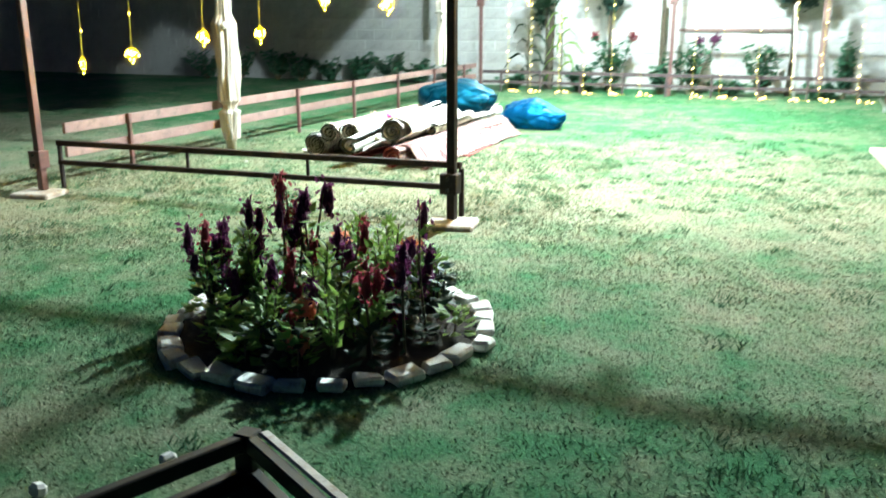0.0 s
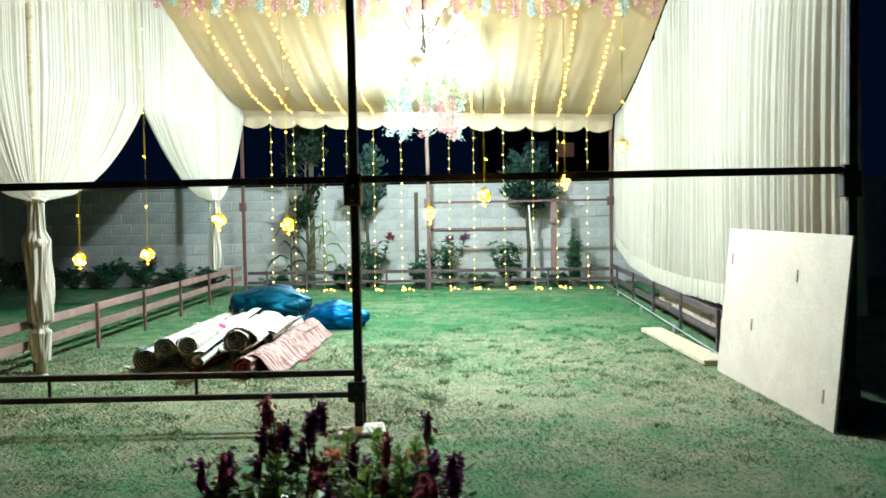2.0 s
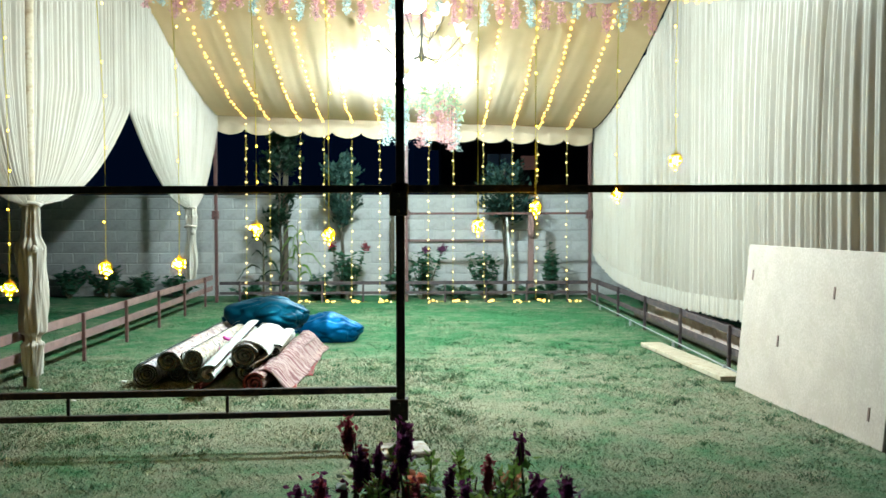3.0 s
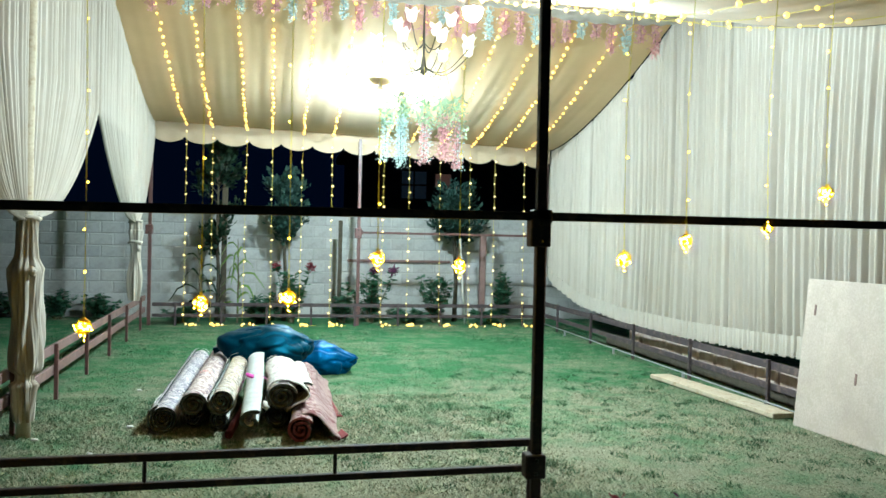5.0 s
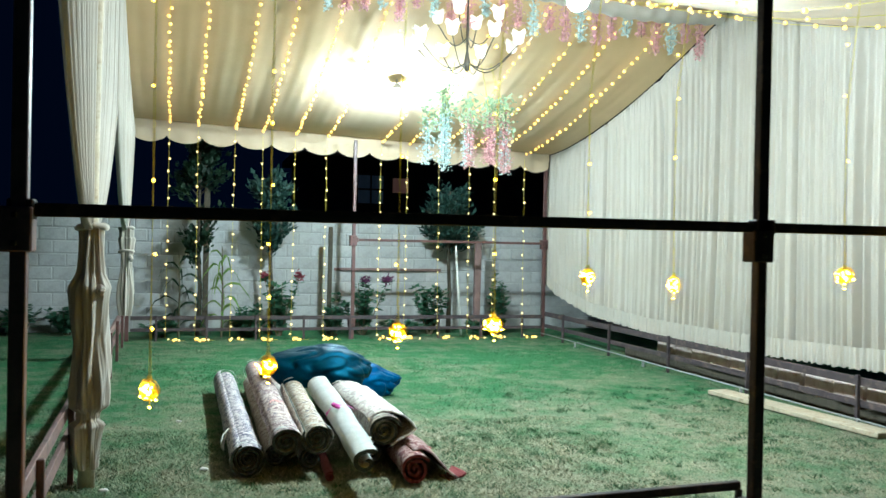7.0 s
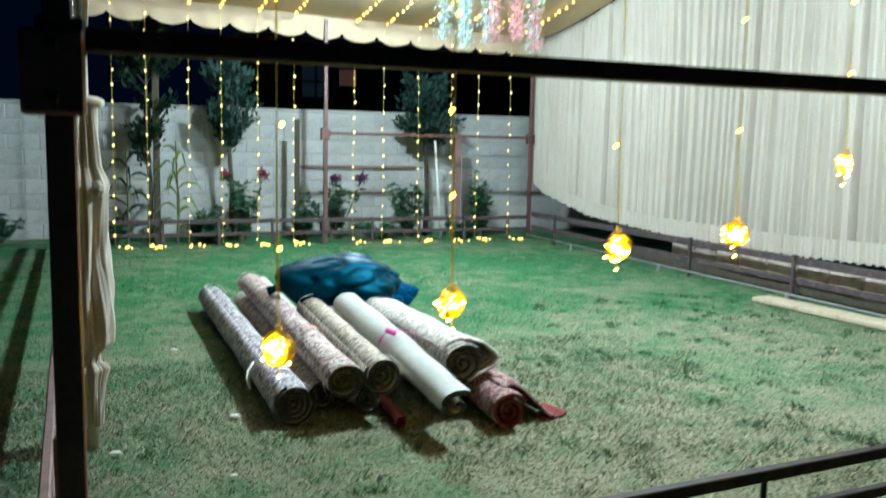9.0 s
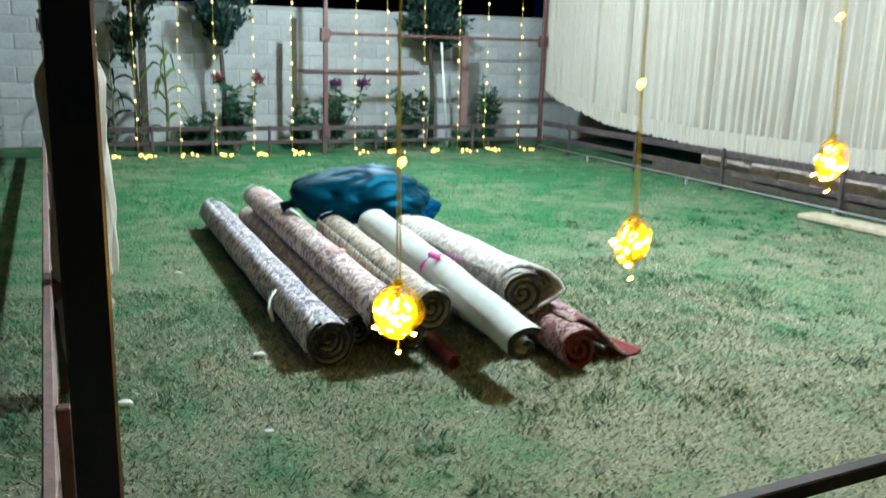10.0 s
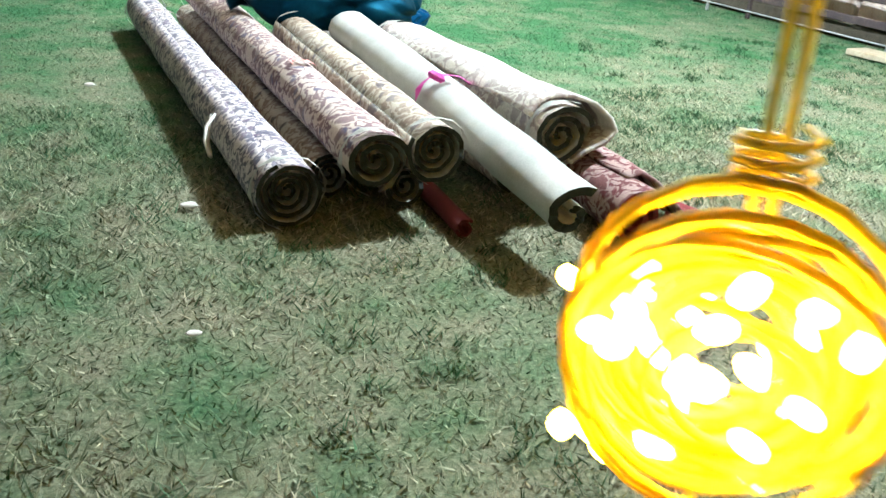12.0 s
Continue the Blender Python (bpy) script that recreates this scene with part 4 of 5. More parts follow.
rug_roll("rug_roll", [(-4.02, 7.12, 0.088), (-3.95, 10.95, 0.1)], 0.088, 2.6, [M_RUG_CREAM, M_EDGE, M_BACKING], "long cream floral rug roll at the bottom of the pile", start=1.2)
rug_roll("rug_roll", [(-3.37, 7.42, 0.265), (-3.42, 8.5, 0.28)], 0.085, 1.6, [M_RUG_CREAM, M_EDGE, M_BACKING], "small cream floral rug loosely rolled over the red rug", 0.85, 0.6)
rug_roll("rug_roll", [(-3.93, 6.84, 0.038), (-3.86, 8.2, 0.038)], 0.038, 1.6, [M_REDBACK, M_REDBACK, M_REDBACK], "small red felt roll under the pile", start=0.9)
rug_roll("rug_roll", [(-3.58, 7.15, 0.11), (-3.62, 9.8, 0.11)], 0.11, 2.4, [M_RUG_CREAM, M_EDGE, M_BACKING], "cream rug roll beneath the others", start=0.9)


for t, pts, r in ((t1, p1, 0.118), (t3, p3, 0.104), (t4, p4, 0.105), (t6, p6, 0.118)):
    d = (pts[5] - pts[4]).normalized()
    for p in (pts[0] + d * 0.035, pts[-1] - d * 0.035):
        band_round(t, p, d, r - 0.001, M_BACKING, "border", "plain pale woven border", 0.022, (-1.4, 4.5))


def draped(name, profile, y0, y1, sway, material, owner, label, thickness=0.012):
    """A rug layer with this cross profile (x, z), drawn out from y0 to y1; sway: sideways drift to the far end."""
    n = len(profile) - 1

    def at(u, v):
        k = min(int(u * n), n - 1)
        f = u * n - k
        x = profile[k][0] + (profile[k + 1][0] - profile[k][0]) * f
        z = profile[k][1] + (profile[k + 1][1] - profile[k][1]) * f
        y = y0 + (y1 - y0) * v + 0.03 * math.sin(u * 5 + y0) * (1 - 2 * v)
        return (x + sway * v + 0.008 * math.sin(y * 7 + u * 5), y, z + 0.006 * math.sin(y * 9 + u * 4))
    vs, fs = sheet(at, n * 3, 34)
    o = part_from(name, vs, fs, material, owner, label, smooth=True)
    uv = o.data.uv_layers.new(name="UVMap")
    for loop in o.data.loops:
        c = o.data.vertices[loop.vertex_index].co
        uv.data[loop.index].uv = (c.x + c.z, c.y)
    md = o.modifiers.new("thickness", "SOLIDIFY")
    md.thickness = thickness
    return o


red = thing("red_rug", (-3.2, 6.8, 0), "red felt-backed floral rug slipping off its roll onto the lawn", "rug", "rolled rugs")
draped("floral_layer", [(-3.40, 0.215), (-3.33, 0.222), (-3.26, 0.185), (-3.21, 0.12), (-3.16, 0.055), (-3.11, 0.022)], 6.74, 9.3, 0.02, M_RUG_RED, red, "faded pink floral pile")
draped("felt", [(-3.20, 0.05), (-3.15, 0.016), (-3.09, 0.012), (-3.05, 0.014)], 7.6, 9.45, -0.12, M_REDFELT, red, "flat red felt margin")
draped("felt_corner", [(-3.16, 0.02), (-3.12, 0.018), (-3.09, 0.04), (-3.07, 0.06)], 6.71, 6.86, -0.03, M_REDFELT, red, "curled red felt corner")
draped("outer_layer", [(-3.655, 0.36), (-3.62, 0.40), (-3.57, 0.422), (-3.50, 0.419), (-3.42, 0.395), (-3.36, 0.345), (-3.34, 0.30), (-3.385, 0.262), (-3.45, 0.235), (-3.50, 0.20)], 6.96, 8.32, -0.058, M_RUG_CREAM, t6, "loose outer layer folded back under the roll")


d5 = (p5[5] - p5[4]).normalized()
q5 = along(p5, 7.42)
band_round(t5, q5, d5, 0.118, M_RIBBON, "ribbon", "bright magenta cloth ribbon", 0.022, (-0.4, 3.5))
part("knot", one_box((0.07, 0.05, 0.03), q5 + Vector((-0.05, -0.02, 0.115)), (0.2, 0.4, 0.5), 0.012), M_RIBBON, t5, "magenta ribbon knot")
d3 = (p3[5] - p3[4]).normalized()
band_round(t3, along(p3, 7.75), d3, 0.106, M_TAG, "tag", "faded pink paper tag", 0.05, (0.9, 1.9))
band_round(t3, along(p3, 9.7), d3, 0.106, M_TAG, "tag", "faded pink paper tag", 0.05, (0.9, 2.0))
d1 = (p1[5] - p1[4]).normalized()
band_round(t1, along(p1, 9.6), d1, 0.118, M_RUG_PINK, "stripe", "", 0.03, (0.3, 2.8))
v, f = tube([(-4.535, 7.74, 0.185), (-4.575, 7.71, 0.15), (-4.59, 7.66, 0.11), (-4.585, 7.60, 0.075), (-4.575, 7.63, 0.06), (-4.572, 7.70, 0.10), (-4.54, 7.79, 0.17)], 0.007, 6)
part_from("string", v, f, M_PIPE, t1, "looped white string", smooth=True)
v, f = tube([p6[0] + Vector((-0.12, -0.02, -0.02)), p6[0] + Vector((-0.13, -0.03, -0.05)), p6[0] + Vector((-0.1, -0.03, -0.075))], [0.02, 0.026, 0.018], 8)
part_from("tuft", v, f, M_PAPER, t6, "frayed white fringe", smooth=True)


def sack(name, centre, size, yaw, material, label, seed, ribs=0, taper=0.2):
    """A stuffed cloth sack: rounded lump with dents, creases and a flattened underside."""
    bm = bmesh.new()
    bmesh.ops.create_icosphere(bm, subdivisions=5, radius=1.0)
    off = Vector((seed * 3.1, seed, 0))
    for vtx in bm.verts:
        c = vtx.co.copy()
        big = noise.noise(c * 1.1 + off)
        cr = abs(noise.noise(Vector((c.x * 2.0, c.y * 2.1, c.z * 2.2)) + off))
        fine = noise.noise(Vector((c.x * 3, c.y * 6, c.z * 5)) + off * 2)
        warp = noise.noise(c * 1.6 + off * 1.3)
        fold = abs(math.sin(c.x * 4.1 + 2.6 * c.z + 3.2 * warp + seed)) ** 0.6
        rib = math.sin(c.x * ribs + 3.0 * warp + 1.2 * c.y)
        k = 1 + 0.18 * big - 0.09 * max(0, 0.22 - cr) / 0.22 + 0.02 * fine + 0.032 * (fold - 0.7) + (0.022 * rib if ribs else 0)
        box_ish = 1 + 0.12 * (abs(c.x) * abs(c.y)) * 2
        c *= k * box_ish
        thin = 1 - taper * max(0.0, c.x) ** 1.3
        c.y, c.z = c.y * thin, c.z * thin if c.z > 0 else c.z
        c.z = max(c.z, -0.62 + 0.08 * big)
        vtx.co = Vector((c.x * size[0], c.y * size[1], c.z * size[2]))
    bmesh.ops.transform(bm, matrix=pose(*centre, 0, 0, yaw), verts=bm.verts)
    t = thing(name, (centre[0], centre[1], centre[2] - 0.6 * size[2]), label, "bag", "stuffed bags")
    part("sack", bm, material, t, smooth=True)
    tip = pose(*centre, 0, 0, yaw) @ Vector((-size[0] * 1.0, 0, -0.1 * size[2]))
    end = pose(*centre, 0, 0, yaw) @ Vector((-size[0] * 1.22, -0.03, -0.25 * size[2]))
    part_from("tied_corner", *tube([tip, tip.lerp(end, 0.5), end], [0.05, 0.025, 0.035], 8), material, t, smooth=True)


sack("cloth_bag", (-3.70, 8.92, 0.43), (0.44, 0.29, 0.21), -14, M_BAG, "stuffed dark teal satin bag resting on rolled rugs", 1)
sack("cloth_bag", (-3.17, 10.02, 0.14), (0.42, 0.27, 0.22), -14, M_BAG2, "stuffed blue satin bag slumped beside the rugs", 2, 17, 0.5)

# ---------------------------------------------------------------- board and plank
board = thing("white_board", (0.84, 5.9, 0), "whitewashed plywood sheet leaning upright against the tent side", "board")
bm = one_box((0.02, 2.16, 1.26), (0, 0, 0.63), bevel=0.003)
bmesh.ops.transform(bm, matrix=pose(0.84, 5.89, 0, 0, 5.5, 4.2), verts=bm.verts)
part("panel", bm, M_PLY, board)
for dy, dz in ((-0.9, 0.2), (-0.35, 0.95), (0.4, 0.5), (0.95, 1.0)):
    bm = one_box((0.006, 0.02, 0.09), (-0.012, dy, dz), bevel=0)
    bmesh.ops.transform(bm, matrix=pose(0.84, 5.89, 0, 0, 5.5, 4.2), verts=bm.verts)
    part("scuff", bm, M_RAIL, board, "dark scrape mark")
plank = part("plank", one_box((0.24, 2.2, 0.045), (0.72, 8.28, 0.034), (0, 0, 0.08), 0.006), M_WOOD)
tagged(plank, "pale bare timber plank lying on the lawn", "plank")

for at, s in (((-4.707, 7.283, 0), 0.03), ((-4.832, 6.466, 0), 0.02), ((-5.3, 6.9, 0), 0.03), ((-4.9, 8.9, 0), 0.025)):
    b = thing("paper_scrap", at, "crumpled white paper scrap on the grass", "litter", "litter")
    bm = bmesh.new()
    bmesh.ops.create_icosphere(bm, subdivisions=2, radius=s)
    for vtx in bm.verts:
        vtx.co = Vector((vtx.co.x * (1 + 0.5 * noise.noise(vtx.co * 40)), vtx.co.y * 0.6, (vtx.co.z + s) * 0.35 + 0.01)) + Vector(at)
    part("scrap", bm, M_PAPER, b)


# ---------------------------------------------------------------- round flower bed
BED, BED_R = (-1.87, 2.96), 0.66
bed = thing("flower_bed", (*BED, 0), "round flower bed edged with whitewashed stones", "flower bed")
vs, fs = [(*BED, 0.10)], []
for r, z in ((0.25, 0.09), (0.45, 0.06), (0.63, 0.02), (0.68, 0.0)):
    vs += [(BED[0] + r * math.cos(k / 28 * math.tau), BED[1] + r * math.sin(k / 28 * math.tau), z + 0.02 * SEED.uniform(-1, 1) * (r < 0.6)) for k in range(28)]
fs = [(0, 1 + k, 1 + (k + 1) % 28) for k in range(28)] + [(1 + i * 28 + k, 1 + (i + 1) * 28 + k, 1 + (i + 1) * 28 + (k + 1) % 28, 1 + i * 28 + (k + 1) % 28) for i in range(3) for k in range(28)]
part_from("soil", vs, fs, M_SOIL, bed, "dark damp soil", smooth=True)
stone_meshes = []
for j in range(4):
    bm = one_box((0.125, 0.085, 0.04), (0, 0, 0), bevel=0.01)
    for vtx in bm.verts:
        vtx.co += Vector([0.012 * noise.noise(vtx.co * 14 + Vector((j, 2 * j, c))) for c in range(3)])
    me = bpy.data.meshes.new("stone")
    bm.to_mesh(me)
    bm.free()
    me.materials.append(M_STONE)
    stone_meshes.append(me)
for k in range(30):
    a = k / 30 * math.tau + SEED.uniform(-0.03, 0.03)
    r = BED_R + 0.015 + SEED.uniform(-0.015, 0.02)
    piece("stone", stone_meshes[k % 4], bed, (BED[0] + r * math.cos(a), BED[1] + r * math.sin(a), 0.024 + SEED.uniform(-0.008, 0.008)),
          (SEED.uniform(-0.15, 0.15), SEED.uniform(-0.15, 0.15), a + math.pi / 2 + SEED.uniform(-0.15, 0.15)), [SEED.uniform(0.85, 1.12)] * 3)


def leaf_faces(rnd, c, d, size, fold=0.25):
    d = d.normalized()
    e = d.cross(Vector((rnd.gauss(0, 0.3), rnd.gauss(0, 0.3), 1))).normalized()
    n = d.cross(e)
    return [c, c + d * size * 0.45 + e * size * 0.3 + n * size * fold * 0.3, c + d * size, c + d * size * 0.45 - e * size * 0.3 + n * size * fold * 0.3]


def leafy(rnd, base, height, n, size, spread):
    vs, fs = [], []
    for _ in range(n):
        h = rnd.random() ** 0.8
        a = rnd.uniform(0, math.tau)
        out = spread * (1 - 0.6 * h) * rnd.uniform(0.2, 1)
        c = Vector(base) + Vector((math.cos(a) * out * 0.4, math.sin(a) * out * 0.4, h * height))
        b = len(vs)
        vs += leaf_faces(rnd, c, Vector((math.cos(a), math.sin(a), rnd.uniform(-0.3, 0.7))), size * rnd.uniform(0.6, 1.3))
        fs += [(b, b + 1, b + 2), (b, b + 2, b + 3)]
    return vs, fs


def plume_plant(x, y, h, material, rnd, leaf, label):
    t = thing("celosia", (x, y, 0.05), label, "flower", "bed flowers")
    lean = (rnd.uniform(-0.08, 0.08), rnd.uniform(-0.08, 0.08))
    top = Vector((x + lean[0], y + lean[1], h))
    stem = [Vector((x, y, 0.03)).lerp(top, s) for s in (0, 0.4, 0.75, 1)]
    part_from("stem", *tube(stem, [0.007, 0.006, 0.005, 0.003], 5), M_STEM, t)
    part_from("foliage", *leafy(rnd, (x, y, 0.06), h * 0.75, rnd.randint(12, 22), 0.065, 0.12), leaf, t)
    n = rnd.randint(1, 3)
    chunks = []
    for k in range(n):
        q = top + Vector((rnd.gauss(0, 0.025), rnd.gauss(0, 0.025), rnd.uniform(-0.09, 0.05) - 0.07 * (k > 0)))
        ln = rnd.uniform(0.06, 0.15)
        chunks.append(tube([q - Vector((0, 0, ln * 0.5)), q - Vector((0, 0, ln * 0.2)), q + Vector((0.005, 0, ln * 0.2)), q + Vector((0.01, 0, ln * 0.6))], [0.006, 0.020, 0.016, 0.003], 7))
        chunks.append(petals(rnd, [q + Vector((0, 0, rnd.uniform(-0.5, 0.6) * ln)) for _ in range(46)], 0.018, 0.014))
    part_from("plume", *merged(chunks), material, t)


rnd = random.Random(23)
for k in range(30):
    a, r = rnd.uniform(0, math.tau), 0.54 * math.sqrt(rnd.random())
    x, y = BED[0] + r * math.cos(a), BED[1] + r * math.sin(a)
    tall = 0.26 + 0.22 * rnd.random() + (0.07 if y > BED[1] else -0.06)
    m = M_PURPLE if rnd.random() < 0.8 else M_MAGENTA
    plume_plant(x, y, tall, m, rnd, M_LEAF2 if rnd.random() < 0.55 else M_LEAF, ("dark purple" if m is M_PURPLE else "dusky red") + " celosia plume with green leaves in the stone-edged bed")
for k in range(18):
    a, r = rnd.uniform(0, math.tau), 0.56 * math.sqrt(rnd.random())
    x, y, h = BED[0] + r * math.cos(a), BED[1] + r * math.sin(a), rnd.uniform(0.3, 0.52)
    t = thing("balsam", (x, y, 0.03), "upright yellow-green leafy stalk in the stone-edged bed", "plant", "bedding plants")
    for j in range(rnd.randint(1, 3)):
        tx, ty = x + rnd.gauss(0, 0.05), y + rnd.gauss(0, 0.05)
        tip = Vector((tx, ty, h * rnd.uniform(0.75, 1.0)))
        stalk = part_from("stem", *tube([(x, y, 0.01), Vector((x, y, 0.01)).lerp(tip, 0.5) + Vector((0.01, 0, 0)), tip], [0.006, 0.005, 0.003], 5), M_STEM, t)
        vs, fs = [], []
        for i in range(26):
            c = Vector((x, y, 0.01)).lerp(tip, 0.25 + 0.75 * i / 26)
            q, b = i * 2.4, len(vs)
            vs += leaf_faces(rnd, c, Vector((math.cos(q), math.sin(q), rnd.uniform(0.5, 1.3))), rnd.uniform(0.035, 0.065))
            fs += [(b, b + 1, b + 2), (b, b + 2, b + 3)]
        part_from("foliage", vs, fs, M_LEAF2, stalk)
for k in range(50):
    a, r = rnd.uniform(0, math.tau), 0.60 * math.sqrt(rnd.random())
    x, y, h = BED[0] + r * math.cos(a), BED[1] + r * math.sin(a), rnd.uniform(0.10, 0.24)
    t = thing("bedding_plant", (x, y, 0.03), "low leafy green bedding plant in the stone-edged bed", "plant", "bedding plants")
    part_from("stem", *tube([(x, y, 0.01), (x + 0.01, y, h)], 0.004, 5), M_STEM, t)
    part_from("foliage", *leafy(rnd, (x, y, 0.03), h, 34, 0.07, 0.16), M_LEAF2 if k % 3 else M_LEAF, t)
for x, y, z in ((-1.78, 2.62, 0.20), (-1.72, 2.46, 0.13), (-2.0, 3.3, 0.3), (-1.6, 3.2, 0.33)):
    t = thing("marigold", (x, y, 0.05), "coral pink blossom on a short leafy stem", "flower", "bed flowers")
    part_from("stem", *tube([(x, y, 0.03), (x, y, z)], 0.005, 5), M_STEM, t)
    part_from("blossom", *petals(rnd, [(x, y, z)] * 70, 0.024, 0.016), M_PINKBLOOM, t)
    part_from("foliage", *leafy(rnd, (x, y, 0.05), z * 0.8, 18, 0.06, 0.1), M_LEAF2, t)

bm = one_box((0.22, 0.40, 0.20), (0, 0, 0), bevel=0.018)
for vtx in bm.verts:
    vtx.co += Vector([0.014 * noise.noise(vtx.co * 9 + Vector((0, 0, 3 * c))) for c in range(3)])
ROUGH_BLOCK = bpy.data.meshes.new("rough_block")
bm.to_mesh(ROUGH_BLOCK)
bm.free()
ROUGH_BLOCK.materials.append(M_PINKSTONE)
for k in range(11):
    o = piece("rough_block", ROUGH_BLOCK, None, (RX + 0.24 + SEED.uniform(-0.02, 0.02), 7.2 + 0.415 * k, 0.24), (SEED.uniform(-0.05, 0.05), SEED.uniform(-0.05, 0.05), SEED.uniform(-0.06, 0.06)),
              [SEED.uniform(0.95, 1.1), SEED.uniform(0.92, 1.0), SEED.uniform(0.9, 1.12)])
    tagged(o, "pale pinkish rough stone block lying on the kerb", "stone", "kerb stones")

# low iron frame on the lawn
fr = thing("iron_frame", (-1.43, 1.4, 0), "low black iron box frame with a pale strip as its lit face", "metal frame")
cx, cy = -1.43, 1.74
ax, bx = Vector((-0.24, -0.62, 0)).normalized(), Vector((0.62, -0.36, 0)).normalized()
C = Vector((cx, cy, 0))
for d, n in ((ax, 0.8), (bx, 0.8)):
    part("top_edge", bar(C + Vector((0, 0, 0.13)), C + d * n + Vector((0, 0, 0.13)), 0.035, 0.05), M_IRON, fr)
    part("foot_edge", bar(C + Vector((0, 0, 0.025)), C + d * n + Vector((0, 0, 0.025)), 0.035, 0.05), M_IRON, fr)
part("corner_post", bar(C, C + Vector((0, 0, 0.16)), 0.06), M_IRON, fr)
# Pale strip stands in for light on the frame's outer face.
part("lit_face_strip", bar(C + bx * 0.03 + Vector((0.02, 0.03, 0.158)), C + bx * 0.8 + Vector((0.02, 0.03, 0.158)), 0.03, 0.012), M_PAD, fr, "pale strip for the lit outer face")
for dx, dy in ((-0.28, -0.02), (-0.5, -0.3), (-0.1, -0.25)):
    part("stone_chip", one_box((0.05, 0.04, 0.04), (cx + dx, cy + dy, 0.02), (0.2, 0.1, dx * 7), 0.01), M_STONE, None)
for o in [o for o in scene.objects if o.name.startswith("stone_chip")]:
    tagged(o, "small pale stone lying on the grass", "stone", "loose stones")


# ---------------------------------------------------------------- flower border before the wall
def shrub(x, y, h, spread, rnd, bloom=None, label="bushy green garden plant before the block wall"):
    t = thing("shrub", (x, y, 0), label, "shrub", "border plants")
    stems, leaves, tips = [], [], []
    for k in range(9):
        a = rnd.uniform(0, math.tau)
        tip = Vector((x + spread * 0.7 * math.cos(a) * rnd.random(), y + 0.25 * math.sin(a), h * rnd.uniform(0.6, 1.0)))
        stems.append(tube([(x + 0.04 * math.cos(a), y, 0), Vector((x, y, 0)).lerp(tip, 0.5) + Vector((0.03 * math.cos(a), 0, 0)), tip], [0.012, 0.008, 0.004], 5))
        for s in range(46):
            c = Vector((x, y, 0)).lerp(tip, rnd.uniform(0.2, 1.0))
            b = rnd.uniform(0, math.tau)
            leaves.append((leaf_faces(rnd, c, Vector((math.cos(b), math.sin(b), rnd.uniform(-0.4, 0.6))), rnd.uniform(0.08, 0.17)), [(0, 1, 2), (0, 2, 3)]))
        tips.append(tip)
    part_from("branchwork", *merged(stems), M_STEM, t)
    part_from("foliage", *merged(leaves), M_SHRUB, t)
    if bloom:
        for tip in sorted(tips, key=lambda q: -q.z)[:2]:
            tagged(part_from("bloom", *petals(rnd, [tip + Vector((0, 0, 0.03))] * 110, 0.03, 0.036), bloom, t), kind="stuff")


def tree(x, y, trunk_h, crown_z, crown_r, crown_h, rnd, label, needles, conic=0.6):
    t = thing("tree", (x, y, 0), label, "tree", "border trees")
    path = [(x, y, 0), (x + 0.02, y, trunk_h * 0.5), (x - 0.02, y, trunk_h), (x, y, crown_z + crown_h * 0.4)]
    limbs = [tube(path, [0.045, 0.035, 0.028, 0.01], 8)]
    leaves = []
    for k in range(34):
        s = rnd.random()
        r = crown_r * (1 - conic * s) * rnd.uniform(0.3, 1.3) * (0.55 + 0.45 * min(1.0, s * 4))
        a = rnd.uniform(0, math.tau)
        tip = Vector((x + r * math.cos(a), y + r * math.sin(a) * 0.8, crown_z + (s - 0.45) * crown_h))
        root = Vector((x, y, max(trunk_h * 0.7, tip.z - 0.3)))
        limbs.append(tube([root, root.lerp(tip, 0.5) + Vector((0, 0, 0.03)), tip], [0.014, 0.009, 0.003], 5))
        for _ in range(60):
            c = root.lerp(tip, rnd.uniform(0.35, 1.05)) + Vector([rnd.gauss(0, 0.05) for _ in range(3)])
            d = (tip - root).normalized() + Vector([rnd.gauss(0, 0.5) for _ in range(3)])
            leaves.append((leaf_faces(rnd, c, d, rnd.uniform(0.07, 0.15)), [(0, 1, 2), (0, 2, 3)]))
    part_from("trunk", *merged(limbs), M_BARK, t, smooth=True)
    part_from("crown", *merged(leaves), needles, t)


rnd = random.Random(31)
tree(-4.72, 15.75, 1.5, 2.15, 0.55, 1.9, rnd, "slim dark-leaved tree on a stake before the wall", M_LEAF)
tree(-3.57, 15.85, 1.45, 2.05, 0.36, 1.15, rnd, "small cypress with feathery blue-green foliage", M_FIR, 0.4)
tree(-0.48, 15.85, 1.4, 2.05, 0.5, 1.1, rnd, "small cypress with feathery blue-green foliage", M_FIR, 0.4)
shrub(-3.45, 15.55, 0.98, 0.6, rnd, M_MAGENTA, "leafy plant with red plumes before the block wall")
shrub(-2.05, 15.6, 0.92, 0.7, rnd, M_PURPLE, "leafy plant with dark purple plumes before the block wall")
shrub(-2.55, 15.5, 0.6, 0.4, rnd)
shrub(-0.88, 15.6, 0.92, 0.6, rnd)
shrub(0.38, 15.6, 1.08, 0.28, rnd, None, "tall narrow green plant before the block wall")
shrub(-4.0, 15.5, 0.5, 0.4, rnd)
for x in (-12.6, -11.7, -10.9, -10.2, -9.5, -8.8, -8.1, -7.4, -6.7):
    shrub(x, 16.0 + rnd.uniform(-0.15, 0.15), rnd.uniform(0.4, 0.75), 0.8, rnd, None, "dark low bush along the wall foot")
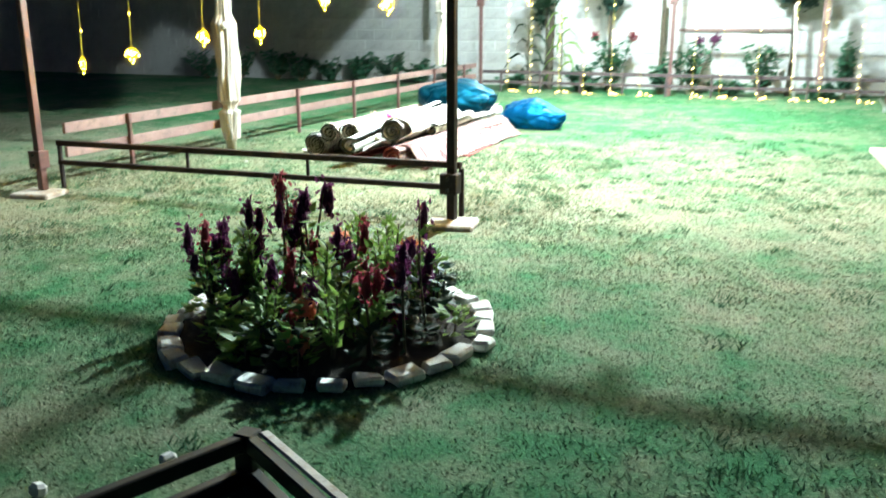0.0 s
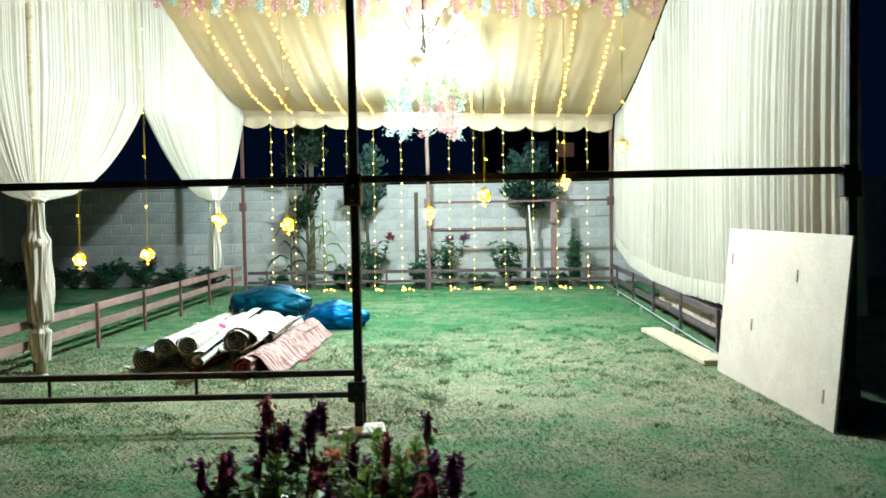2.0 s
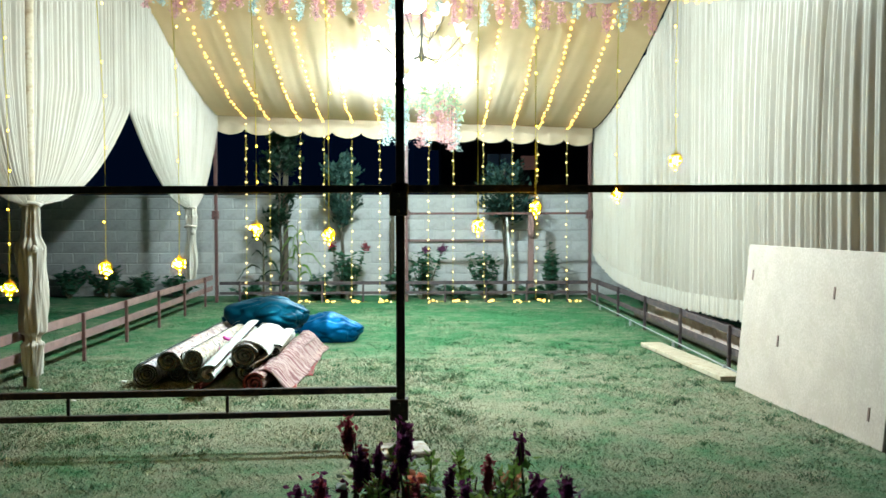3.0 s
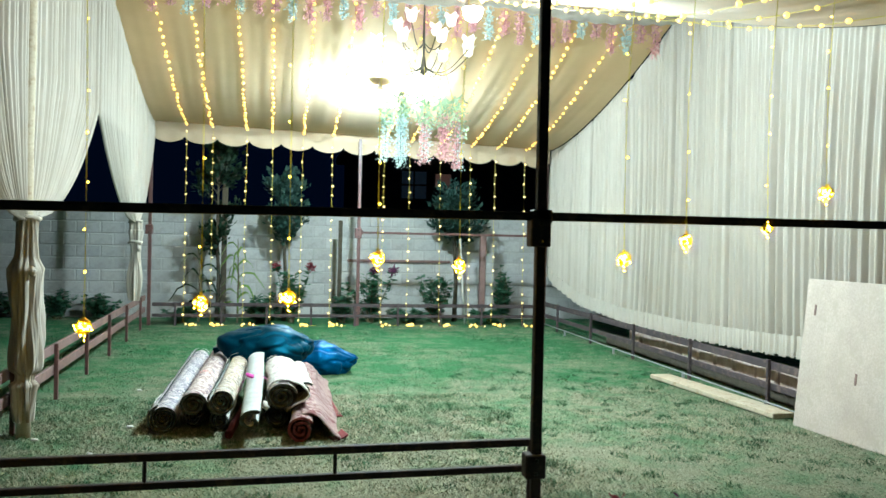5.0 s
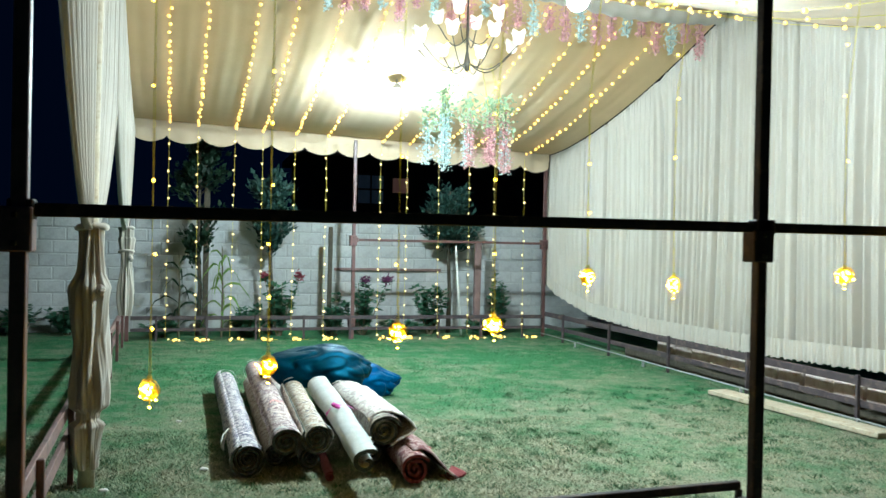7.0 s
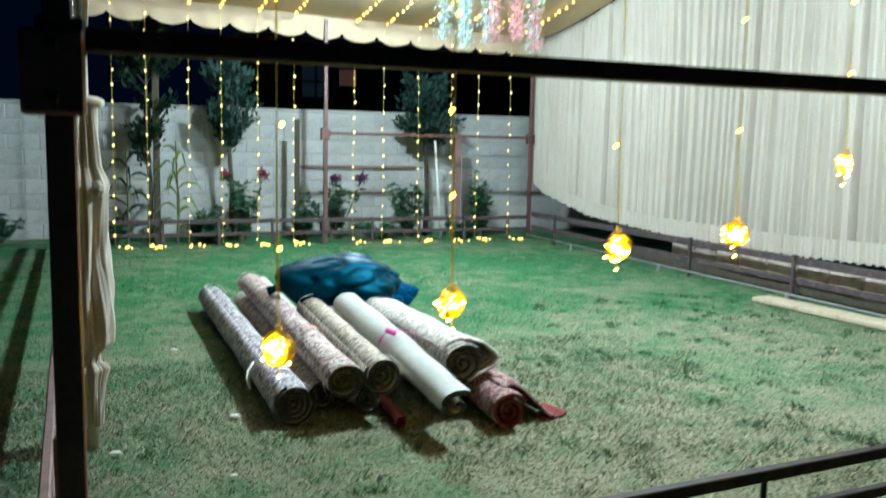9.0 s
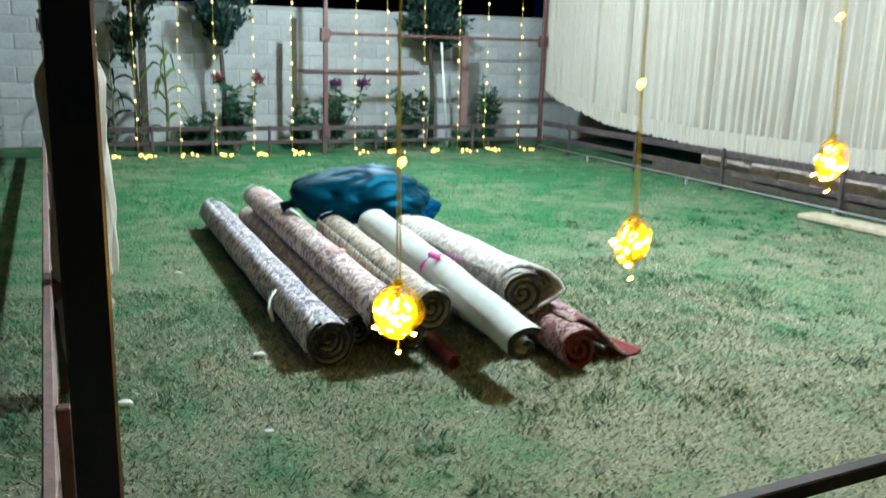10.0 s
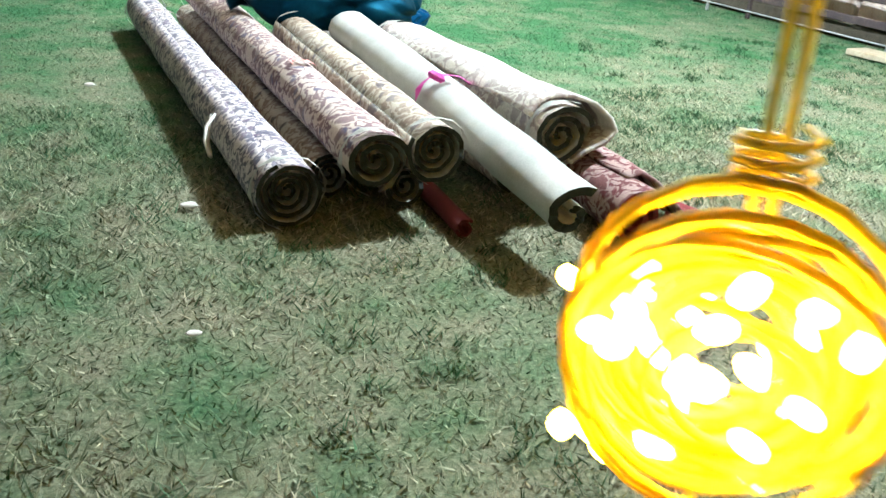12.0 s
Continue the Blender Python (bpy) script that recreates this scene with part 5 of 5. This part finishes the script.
for x in (-5.3, -3.9, -1.4, 0.0):
    shrub(x, 15.5, rnd.uniform(0.2, 0.32), 0.5, rnd, None, "low weedy plant at the fence foot")

def maize(x, y, h, n, reach, leaf, seed, label):
    rnd = random.Random(seed)
    corn = thing("maize_plant", (x, y, 0), label, "plant", "border plants")
    part_from("stalk", *tube([(x, y, 0), (x + 0.01, y, h * 0.5), (x - 0.01, y, h)], [0.018, 0.014, 0.006], 6), M_STEM, corn)
    for k in range(n):
        a, z = k * 2.3 + rnd.uniform(-0.5, 0.5), h * (0.12 + 0.8 * k / n)
        d = Vector((math.cos(a), 0.45 * math.sin(a), 0))
        r = reach * rnd.uniform(0.7, 1.15)
        vs = []
        for i in range(8):
            q = i / 7
            p = Vector((x, y, z)) + d * (r * q) + Vector((0, 0, rnd.uniform(0.55, 0.62) * q * 1.0 - 0.78 * q * q))
            wd = 0.038 * math.sin(math.pi * min(1.0, 0.15 + 0.85 * q)) ** 0.7 + 0.002
            e = Vector((-d.y, d.x, 0)) * wd + Vector((0, 0, wd * 0.7))
            vs += [p + e, p, p - e + Vector((0, 0, wd * 0.6))]
        fs = [(3 * i + m, 3 * i + m + 1, 3 * i + m + 4, 3 * i + m + 3) for i in range(7) for m in (0, 1)]
        part_from("leaf", vs, fs, leaf, corn, smooth=True)


maize(-4.36, 15.5, 1.45, 16, 0.42, M_LEAF2, 3, "tall maize plant with arching strap leaves")
# Second plant takes the darker leaf colour to stand for dim light.
maize(-5.02, 15.6, 1.35, 12, 0.5, M_LEAF, 8, "maize plant with drooping strap leaves, coloured dark for dim light")

for x, z, m, wd, label in ((-2.61, 1.81, M_BARK, 0.07, "dark weathered timber stake before the wall"), (-4.62, 2.4, M_BARK, 0.09, "tall dark timber stake beside a tree"),
                           (0.0, 1.62, M_RAIL, 0.11, "brown timber post before the wall")):
    tagged(part("timber_stake", bar((x, 15.72, 0), (x + 0.01, 15.72, z), wd, wd * 0.8, 0.006), m), label, "post", "timber stakes")
v, f = tube([(-0.36, 15.45, 0), (-0.47, 15.5, 1.53)], 0.02, 8)
tagged(part_from("white_pole", v, f, M_PIPE, None, smooth=True), "thin white pole leaning in the flower border", "pole")
ledge = part("ledge", one_box((1.95, 0.07, 0.05), (-1.45, 16.40, 1.08), bevel=0.006), M_RAIL)
tagged(ledge, "weathered timber ledge along the block wall", "ledge", kind="structure")

# night beyond the wall
house = thing("house", (2.0, 30.0, 0), "dark house beyond the wall with a dim bluish window", "house")
part("wall", one_box((9, 5, 4.2), (3.0, 30.0, 2.1), bevel=0.02), M_HOUSE, house)
part("roof", one_box((9.6, 5.8, 0.25), (3.0, 30.0, 4.32), bevel=0.03), M_HOUSE, house)
win = part("window_frame", one_box((0.9, 0.08, 1.0), (0.4, 27.47, 3.2), bevel=0.01), M_HOUSE, house)
for dx in (-0.21, 0.21):
    for dz in (-0.23, 0.23):
        part("pane", one_box((0.36, 0.03, 0.4), (0.4 + dx, 27.42, 3.2 + dz), bevel=0), M_LITWINDOW, house, "dimly lit pane")
# Panel glows by itself in place of light falling on the wall.
part("glow_panel", one_box((0.5, 0.04, 0.45), (1.35, 27.47, 3.35), bevel=0.01), M_LITPINK, house, "small pinkish panel glowing in place of a lit wall patch")
